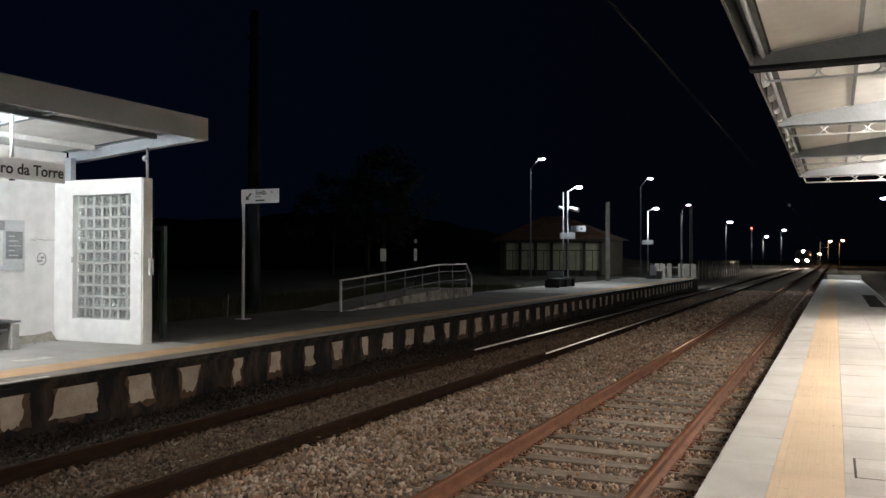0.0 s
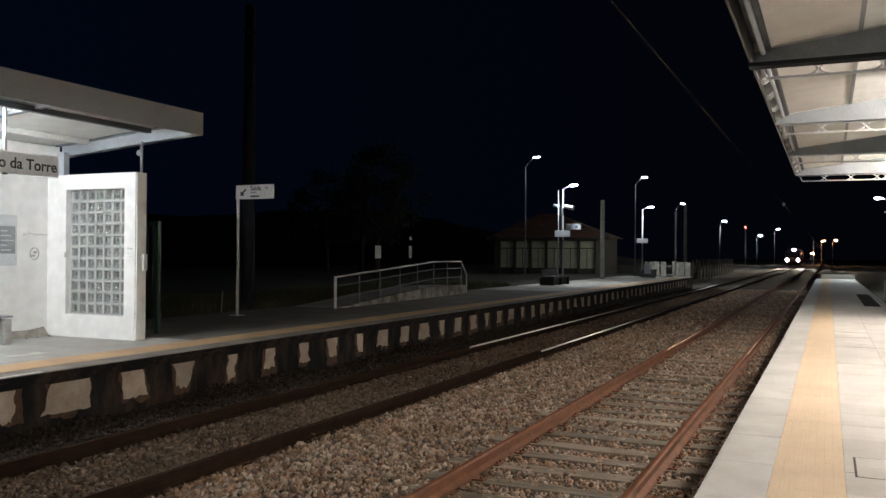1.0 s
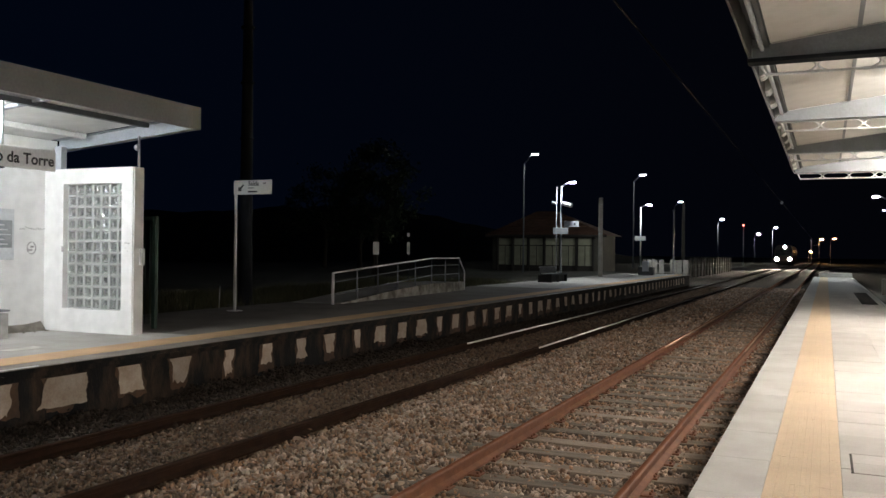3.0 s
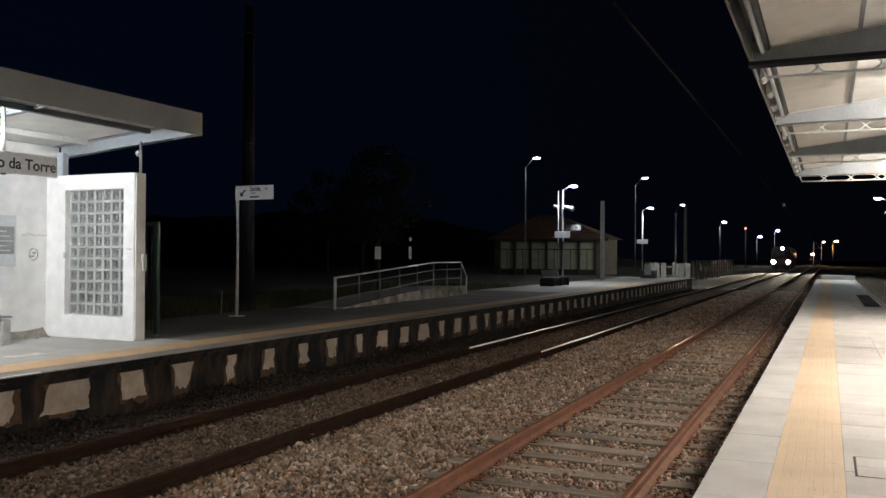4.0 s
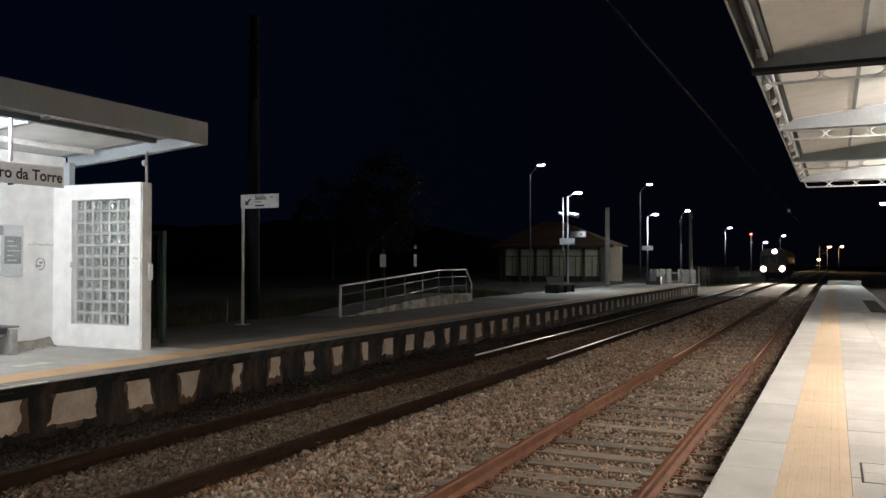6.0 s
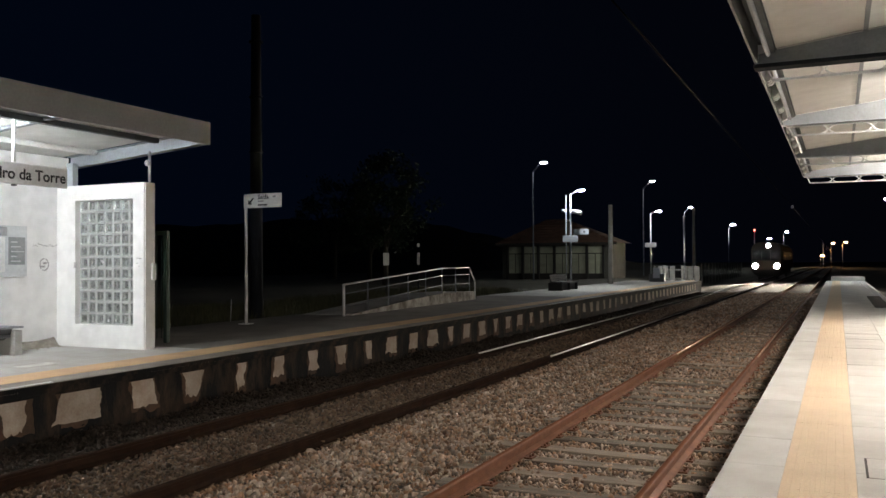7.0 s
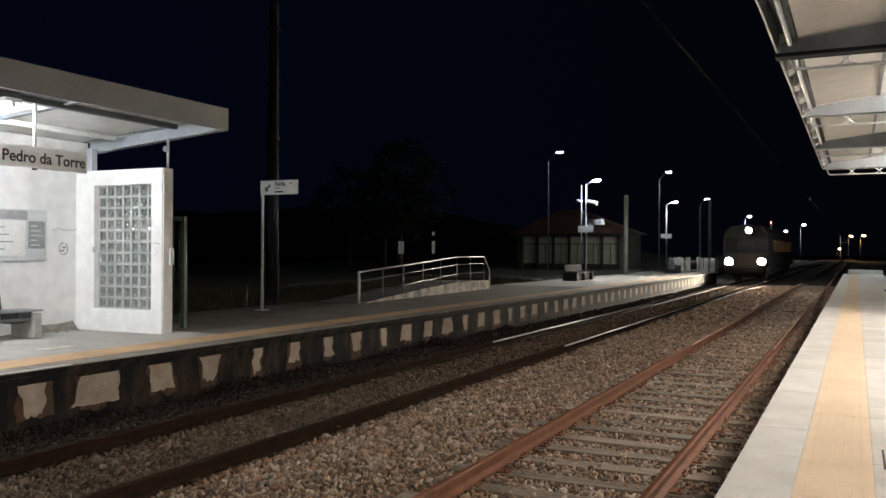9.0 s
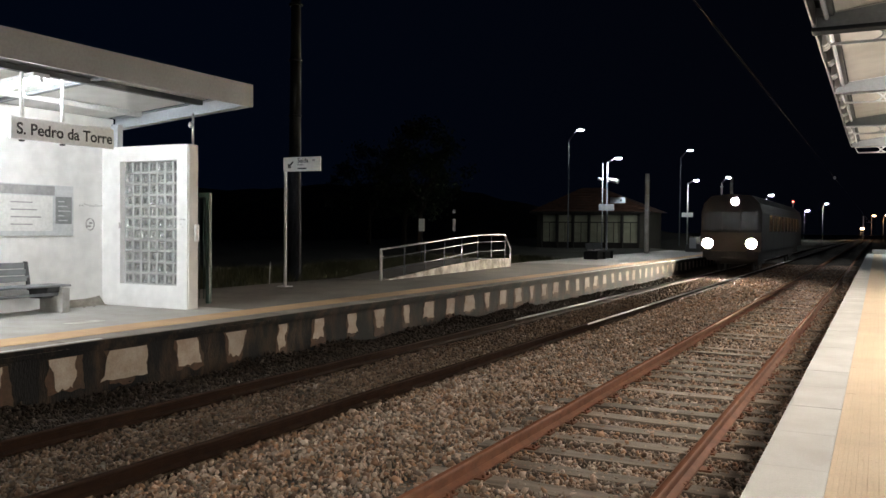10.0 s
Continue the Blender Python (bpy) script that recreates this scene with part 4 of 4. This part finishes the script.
for k, drop in enumerate((0.0, 0.25, 0.58)):
    nm = "top_rail" if k == 0 else "mid_rail"
    r = 0.026 if k == 0 else 0.014
    pb = tube((0, 0.08, rail_h(0) - drop), (BEND, 0.08, rail_h(BEND) - drop), r)
    tube((BEND, 0.08, 1.21 - drop), (RX, 0.08, 1.21 - drop), r, bm=pb)
    part(nm, pb, WHITE_STEEL if k == 0 else GREY_STEEL, ramp)
part("end_bend", join(tube((RX, 0.08, 1.21), (RX + 0.62, 0.08, 0.68), 0.026), tube((RX + 0.62, 0.08, 0.0), (RX + 0.62, 0.08, 0.68), 0.026)), WHITE_STEEL, ramp)
part("post", tube((0, 0.08, 0), (0, 0.08, 0.86), 0.040), WHITE_STEEL, ramp)
for u in (1.43, 2.81, 4.26, 5.69, BEND, 8.48, RX):
    part("post", tube((u, 0.08, 0.0), (u, 0.08, rail_h(u)), 0.022), GREY_STEEL, ramp)

# ---------------------------------------------------------------- platform lamp posts


def lamp_head(parent, lit, x, z, y=0.0, k=1.0):
    hd = part("lamp_head", ellipsoid((x, y, z), (0.36 * k, 0.20 * k, 0.09 * k), 16, 8), GALV, parent)
    part("lens", ellipsoid((x, y, z - 0.06 * k), (0.29 * k, 0.16 * k, 0.10 * k), 16, 8), lit, hd, "glowing white lens")
    return hd


def lamp_post(x, y, label, boxed=True, twin=False, arm=1):
    p = thing("platform_lamp", (x, y, 0), label, "lamp post", "platform lamps")
    part("pole", tube((0, 0, 0), (0, 0, 5.05), 0.052, 0.046, 12), GREY_STEEL if twin else GALV, p)
    part("bracket", tube((0, 0, 5.0), (0.60 * arm, -0.40, 5.24), 0.03, 0.026), WHITE_STEEL, p)
    lamp_head(p, LIT_PLATFORM, 0.72 * arm, 5.22, y=-0.45, k=0.62)
    if boxed:
        s = part("plate", box(-0.42, 0.42, -0.12, -0.09, 2.46, 2.80, 0.01), SIGN_GREY, p, "white plate")
        part("print_bar", box(-0.30, 0.28, -0.1215, -0.1195, 2.60, 2.66), FADED, s)
    if twin:
        part("second_pole", tube((-0.27, 0.05, 0), (-0.27, 0.05, 5.0), 0.028), GREY_STEEL, p)
        c = part("loudspeaker", tube((0.10, -0.05, 4.10), (0.62, -0.14, 3.98), 0.10, 0.13, 14), SIGN_GREY, p)
        part("loudspeaker", tube((-0.50, -0.05, 4.16), (-0.22, -0.05, 4.10), 0.09, 0.07, 14), SIGN_GREY, p)
        s = part("side_sign", box(0.12, 0.95, 0.10, 0.14, 2.85, 3.16, 0.01), SIGN_GREY, p)
        part("arrow", box(0.66, 0.78, 0.096, 0.1, 2.94, 3.06), INK, s)
    return p


lamp_post(-13.0, 44.3, "lit white lamp post with loudspeakers and signs on the far platform", True, True)
lamp_post(-13.0, 65.8, "lit white lamp post with a white plate beyond the platform end", True, False)
end_lamp = lamp_post(3.52, 60.0, "lit lamp post with a camera behind the near platform", False, False, -1)
part("camera_box", box(-0.32, -0.10, -0.06, 0.02, 4.28, 4.36, 0.02), WHITE_STEEL, end_lamp, "small white camera housing")
part("footing", box(-0.3, 0.3, -0.3, 0.3, -1.1, 0.02), CONCRETE_POLE, end_lamp)
dim = thing("unlit_post", (-13.0, 81.4, 0), "slim unlit steel post beside the line", "pole")
part("pole", tube((0, 0, -1), (0, 0, 5.5), 0.07), GALV, dim)
part("cap", ellipsoid((0.0, 0, 5.52), (0.16, 0.12, 0.06)), GALV, dim)

# second bench and bin on the far platform
MATTE = mat("matte_dark_paint", (0.022, 0.022, 0.024), (0.016, 0.016, 0.017), 0.9, fine=20, bump=0.1)
MATTE_GREY = mat("matte_grey_paint", (0.075, 0.078, 0.082), (0.055, 0.057, 0.06), 0.9, gloss=0.15, fine=20, bump=0.1)
fb = thing("platform_bench", (-12.40, 40.95, 0), "dark solid-ended bench with a grey backrest beside the lamp post", "bench")
for dy in (-1.30, 0.0, 1.30):
    part("end_panel", box(-0.36, 0.34, dy - 0.06, dy + 0.06, 0, 0.385, 0.015), MATTE, fb)
part("plinth", box(-0.30, 0.22, -1.24, 1.24, 0.02, 0.36), MATTE, fb)
for k in range(4):
    part("seat_slat", box(-0.24 + k * 0.15, -0.105 + k * 0.15, -1.37, 1.37, 0.386, 0.425, 0.008), MATTE, fb)
# Lighter strip paints the light along the seat's top edge.
part("front_edge", box(0.362, 0.375, -1.37, 1.37, 0.35, 0.43, 0.004), MATTE_GREY, fb, "grey front edge painting the lit seat rim")
for dy in (-1.2, 0.0, 1.2):
    part("back_bracket", prism([(-0.27, 0.36), (-0.22, 0.36), (-0.33, 0.78), (-0.37, 0.78)], dy - 0.03, dy + 0.03), MATTE, fb)
for k in range(3):
    part("back_slat", box(-0.262 - k * 0.028, -0.236 - k * 0.028, -1.37, 1.37, 0.47 + k * 0.105, 0.565 + k * 0.105, 0.006), MATTE_GREY, fb)

# ---------------------------------------------------------------- street lamps beyond


def street_lamp(x, y, z, label, lit=None, arm=1.5, base=-1.0, group="street lamps", thick=0.065):
    p = thing("street_lamp", (x, y, base), label, "street lamp", group)
    h = z - base
    part("pole", tube((-arm, 0, 0), (-arm, 0, h - 0.7), thick, thick * 0.6, 10), GREY_STEEL, p)
    part("arm", tube((-arm, 0, h - 0.75), (-0.2, 0, h + 0.04), thick * 0.5), GREY_STEEL, p)
    lamp_head(p, lit or (LIT_STREET if y < 100 else LIT_FAR), 0.0, h + 0.05, k=1.0 if y < 150 else 1.5)
    return p


street_lamp(-20.6, 63.0, 9.1, "tall lit street lamp on a grey pole behind the platform", arm=0.9)
street_lamp(-16.4, 84.0, 9.2, "tall lit street lamp beside the station road", arm=0.9)
street_lamp(-19.0, 125.0, 9.0, "distant lit street lamp", arm=0.9)
street_lamp(-20.0, 188.0, 9.0, "distant lit street lamp", arm=0.9)
street_lamp(-18.0, 262.0, 7.6, "far white street lamp beside the road", arm=0.9)
street_lamp(-13.2, 262.0, 9.4, "far white street lamp beside the road", arm=0.9)
street_lamp(2.0, 262.0, 6.3, "far sodium street lamp", LIT_SODIUM, arm=0.9)
street_lamp(-1.2, 262.0, 6.1, "far sodium street lamp", LIT_SODIUM, arm=0.6)
street_lamp(-4.0, 262.0, 2.6, "low far sodium lamp", LIT_SODIUM, arm=0.5)
sg = thing("railway_signal", (-17.2, 205.0, -1.0), "railway signal post with a red light", "signal")
part("mast", tube((0, 0, 0), (0, 0, 9.4), 0.09), GALV, sg)
hd = part("head", box(-0.25, 0.25, -0.1, 0.12, 8.5, 9.6, 0.03), DARK_PLASTIC, sg)
part("red_lens", tube((0, -0.13, 9.15), (0, -0.10, 9.15), 0.16, sides=16), LIT_RED, hd, "glowing red lens")

# small pale plates behind the ramp
for x, y, z, w, h in ((-16.45, 30.0, 1.30, 0.24, 0.50), (-15.0, 30.0, 1.32, 0.12, 0.48)):
    mk = thing("marker_board", (x, y, -0.1), "pale marker board on a thin post in the dark", "sign", m=pose(x, y, -0.1, 0, 0, 28))
    part("plate", box(-w / 2, w / 2, -0.02, 0.02, z + 0.1, z + h + 0.1, 0.006), SIGN_WHITE, mk)
    part("post", tube((0, 0.04, -0.1), (0, 0.04, z + h + 0.1), 0.02), DARK_POLE, mk)
part("top_plate", box(-0.05, 0.05, -0.02, 0.02, 2.12, 2.27, 0.006), SIGN_WHITE, mk)
stk = thing("stake", (-13.9, 17.2, -0.1), "thin pale stake in the verge", "stake")
part("rod", tube((0, 0, 0), (0.03, 0, 0.62), 0.012), GALV, stk)

# ---------------------------------------------------------------- house with a hipped tiled roof
ho = thing("house", (-22.5, 74.5, -0.3), "low house with a hipped clay-tile roof and pale green shutters", "house")
HW, HD = 5.0, 2.5
part("wall", box(-HW, HW, -HD, HD, 0, 3.3), HOUSE_WALL, ho)
hip = bmesh.new()
ev = [hip.verts.new(c) for c in ((-HW - 0.5, -HD - 0.5, 3.3), (HW + 0.5, -HD - 0.5, 3.3), (HW + 0.5, HD + 0.5, 3.3), (-HW - 0.5, HD + 0.5, 3.3), (-1.6, 0, 5.5), (0.2, 0, 5.5))]
for idx in ((0, 1, 5, 4), (1, 2, 5), (2, 3, 4, 5), (3, 0, 4), (3, 2, 1, 0)):
    hip.faces.new([ev[i] for i in idx])
roof = part("roof", hip, ROOF_TILE, ho)
for k in range(9):        # courses of tiles on the slope towards the line
    u0, u1 = k / 9, (k + 1) / 9

    def at_slope(u, side, lift):
        xa, xb = -HW - 0.5, HW + 0.5
        x = xa + (-1.6 - xa) * u if side < 0 else xb + (0.2 - xb) * u
        return Vector((x, (-HD - 0.5) * (1 - u), 3.3 + 2.2 * u + lift))
    course = bmesh.new()
    quad = [at_slope(u0, -1, 0.07), at_slope(u0, 1, 0.07), at_slope(u1, 1, 0.02), at_slope(u1, -1, 0.02)]
    low = [at_slope(u0, -1, 0.004), at_slope(u0, 1, 0.004)]
    vs = [course.verts.new(c) for c in quad + low]
    course.faces.new(vs[:4])
    course.faces.new((vs[4], vs[5], vs[1], vs[0]))
    part("tile_course", course, ROOF_TILE, roof)
part("eave_board", box(-HW - 0.52, HW + 0.52, -HD - 0.54, -HD - 0.5, 3.12, 3.32), HOUSE_DARK, ho)
for i in range(7):
    x = -HW + 0.52 + i * 1.46
    part("post", box(x - 0.09, x + 0.09, -HD - 0.30, -HD - 0.12, 0, 3.2, 0.01), HOUSE_DARK, ho)
    if i < 6:
        w = part("window", box(x + 0.12, x + 1.34, -HD - 0.06, -HD - 0.003, 0.65, 3.02, 0.01), SHUTTER, ho)
        part("frame_bar", box(x + 0.12, x + 1.34, -HD - 0.10, -HD - 0.062, 2.34, 2.42, 0.01), HOUSE_DARK, w)
        part("frame_bar", box(x + 0.70, x + 0.76, -HD - 0.10, -HD - 0.062, 0.66, 2.34, 0.01), HOUSE_DARK, w)
        for k in range(6):
            part("slat", box(x + 0.16, x + 0.68, -HD - 0.075, -HD - 0.06, 0.75 + k * 0.26, 0.95 + k * 0.26), SHUTTER, w)
        part("lower_panel", box(x + 0.12, x + 1.34, -HD - 0.05, -HD - 0.003, 0.02, 0.62, 0.01), HOUSE_DARK, ho)

# ---------------------------------------------------------------- fence along the line
fe = thing("line_fence", (-9.8, 68, -0.95), "whitewashed concrete paling fence beside the line", "fence")
fp = mesh_of(box(-0.095, 0.095, -0.04, 0.04, 0, 1.98, 0.012), "paling")
fp.materials.append(FENCE_CONC)
frng = random.Random(31)
for i in range(15):
    if i not in (6, 7):
        part("paling", fp, None, fe, at=pose(-i * 0.235, 0, frng.uniform(-0.06, 0.03), 0, frng.uniform(-1.5, 1.5), 0))
for z in (0.9, 1.6):
    part("fence_rail", box(-3.3, 0.05, 0.041, 0.10, z, z + 0.10, 0.01), FENCE_CONC, fe)
lp = mesh_of(box(-0.07, 0.07, -0.07, 0.07, 0, 2.05, 0.015), "post")
lp.materials.append(FENCE_CONC)
for i in range(16):
    part("post", lp, None, fe, at=pose(-2.7, 21.0 + i * 2.6, frng.uniform(-0.05, 0.03), 0, frng.uniform(-1, 1), 0))
for z in (0.8, 1.3, 1.8):
    part("fence_wire", tube((-2.62, 21, z), (-2.62, 60, z), 0.008, sides=6), GALV, fe)
bn = thing("equipment_cabinet", (-11.2, 58.8, 0), "dark trackside cabinet with a pale panel at the platform end", "cabinet")
part("body", box(-0.5, 0.5, -0.3, 0.3, 0, 0.55, 0.03), DARK_PLASTIC, bn)
part("panel", box(-0.22, 0.22, -0.33, -0.30, 0.25, 0.95, 0.01), SIGN_GREY, bn)

# ---------------------------------------------------------------- trees and grass


def tree(x, y, h, spread, seed):
    rr = random.Random(seed)
    tr = thing("tree", (x, y, -0.4), "dark leafy tree standing unlit behind the platform", "tree", "trees behind the platform")
    tk = tube((0, 0, 0), (0.1, 0, h * 0.45), 0.22, 0.13, 10)
    for i in range(6):
        a = i * 1.05 + rr.random()
        tube((0.1, 0, h * (0.3 + 0.03 * i)), (math.cos(a) * spread * 0.6, math.sin(a) * spread * 0.6, h * rr.uniform(0.55, 0.85)), 0.09, 0.03, 7, bm=tk)
    part("trunk", tk, BARK, tr)
    v, f = [], []
    for c in range(46):
        a, u = rr.random() * math.tau, rr.random() ** 0.5
        cz = rr.uniform(0.35, 1.0)
        rad = spread * u * math.sin(min(1, (1.08 - cz) * 1.9) * math.pi / 2)
        cx, cy, cz = math.cos(a) * rad, math.sin(a) * rad, h * cz
        for k in range(70):
            p = Vector((rr.gauss(0, 0.36), rr.gauss(0, 0.36), rr.gauss(0, 0.28))) + Vector((cx, cy, cz))
            n1 = Vector((rr.uniform(-1, 1), rr.uniform(-1, 1), rr.uniform(-1, 1))).normalized() * 0.13
            n2 = n1.orthogonal().normalized() * 0.065
            b = len(v)
            v += [p - n1, p + n2, p + n1, p - n2]
            f.append((b, b + 1, b + 2, b + 3))
    me = bpy.data.meshes.new("crown")
    me.from_pydata(v, [], f)
    part("crown", me, LEAF, tr)
    return tr


tree(-27.5, 50.0, 9.0, 3.4, 1)
tree(-31.0, 54.0, 7.6, 3.2, 2)
tree(-39.0, 62.0, 9.0, 4.0, 6)


def grass(x0, x1, y0, y1, k, seed):
    rr = random.Random(seed)
    v, f = [], []
    for i in range(k):
        x, y = rr.uniform(x0, x1), rr.uniform(y0, y1)
        h, a = rr.uniform(0.08, 0.38), rr.random() * math.tau
        dx, dy = math.cos(a) * 0.012, math.sin(a) * 0.012
        lx, ly = rr.gauss(0, 0.08), rr.gauss(0, 0.08)
        z = -0.12 + 0.18 * noise.noise(Vector((x * 0.25, y * 0.25, 0.3)))
        b = len(v)
        v += [(x - dx, y - dy, z), (x + dx, y + dy, z), (x + lx, y + ly, z + h)]
        f.append((b, b + 1, b + 2))
    me = bpy.data.meshes.new("rough_grass")
    me.from_pydata(v, [], f)
    me.materials.append(GRASS)
    return tagged(new("rough_grass", me), "rough dry grass on the dark verge", "grass", kind="stuff")


grass(-20, -13.7, 12, 40, 26000, 9)

# ---------------------------------------------------------------- overhead wires
wr = thing("overhead_line", (0, 0, 0), "thin overhead contact wire above the siding", "overhead wire")
part("contact_wire", tube((-2.45, -14, 4.62), (-2.45, 420, 4.62), 0.011, sides=6), WIRE, wr)
part("clamp", ellipsoid((-2.45, 55.0, 4.62), (0.08, 0.20, 0.10)), WHITE_STEEL, wr)
for y in (-12.0, 300.0):
    ms = part("mast", box(-4.47, -4.27, y - 0.1, y + 0.1, -1.0, 6.6, 0.01), GALV, wr, "galvanised steel mast")
    part("arm", tube((-4.4, y, 4.80), (-2.2, y, 4.64), 0.025), GALV, ms)
    part("stay", tube((-2.4, y, 4.66), (-4.4, y, 6.3), 0.012), GALV, ms)

# ---------------------------------------------------------------- train


def make_train():
    tr = thing("railcar", (MAIN_AXIS, 43.0, RAIL_TOP), "diesel railcar running towards the platform with bright headlights", "train")
    W = 1.42
    out = [(-W, 1.05), (W, 1.05), (W, 2.9), (W - 0.12, 3.35), (W - 0.5, 3.72), (0, 3.82), (-W + 0.5, 3.72), (-W + 0.12, 3.35), (-W, 2.9)]
    part("body", prism(out, 0.0, 23.0), TRAIN_PAINT, tr)
    nose = prism([(-W + 0.03, 1.0), (W - 0.03, 1.0), (W - 0.03, 1.95), (-W + 0.03, 1.95)], -0.10, 0.0)
    part("nose_panel", nose, TRAIN_NOSE, tr, "dark nose panel")
    for x0, x1 in ((-1.25, -0.45), (-0.37, 0.37), (0.45, 1.25)):
        part("windscreen", box(x0, x1, -0.03, 0.01, 2.05, 2.95, 0.01), WINDSCREEN, tr)
    part("underframe", box(-1.2, 1.2, 0.4, 22.6, 0.55, 1.05), TRAIN_DARK, tr)
    part("buffer_beam", box(-1.3, 1.3, -0.12, 0.4, 0.72, 1.03, 0.02), TRAIN_DARK, tr)
    for s in (-1, 1):
        bf = part("buffer", tube((s * 0.95, -0.60, 0.92), (s * 0.95, -0.12, 0.92), 0.09, sides=14), TRAIN_DARK, tr)
        part("buffer_plate", tube((s * 0.95, -0.64, 0.92), (s * 0.95, -0.60, 0.92), 0.22, sides=20), TRAIN_DARK, bf)
    for s in (-1, 1):
        hl = part("headlight", tube((s * 1.0, -0.62, 1.42), (s * 1.0, -0.09, 1.42), 0.245, 0.215, sides=24, caps=False), TRAIN_DARK, tr)
        part("lens", tube((s * 1.0, -0.15, 1.42), (s * 1.0, -0.14, 1.42), 0.205, sides=24), LIT_HEAD, hl, "glowing headlight lens")
        part("back", tube((s * 1.0, -0.135, 1.42), (s * 1.0, -0.09, 1.42), 0.213, sides=24), TRAIN_DARK, hl)
    up = part("upper_lamp", tube((0.2, -0.34, 3.42), (0.2, 0.05, 3.42), 0.175, 0.162, sides=24, caps=False), TRAIN_DARK, tr)
    part("lens", tube((0.2, -0.08, 3.42), (0.2, -0.07, 3.42), 0.15, sides=24), LIT_HEAD, up, "glowing upper lamp lens")
    part("back", tube((0.2, -0.065, 3.42), (0.2, 0.05, 3.42), 0.158, sides=24), TRAIN_DARK, up)
    for yb in (3.2, 19.2):
        bg = part("bogie", box(-1.05, 1.05, yb - 1.5, yb + 1.5, 0.35, 0.62, 0.03), TRAIN_DARK, tr)
        for dy in (-1.1, 1.1):
            for s in (-1, 1):
                part("wheel", tube((s * 0.76, yb + dy, 0.44), (s * 0.90, yb + dy, 0.44), 0.435, sides=24), TRAIN_DARK, bg)
    for i in range(9):
        for s in (-1, 1):
            part("side_window", box(s * W - 0.012, s * W + 0.012, 3.0 + i * 2.0, 4.4 + i * 2.0, 2.0, 2.85, 0.005), WINDSCREEN, tr)
    return tr


train = make_train()


def motions():
    walk(train, [(t, Matrix.Translation((MAIN_AXIS, 43.0 + 15.6 * (10 - t), RAIL_TOP))) for t in (0, 2, 4, 6, 8, 10)])


motions()
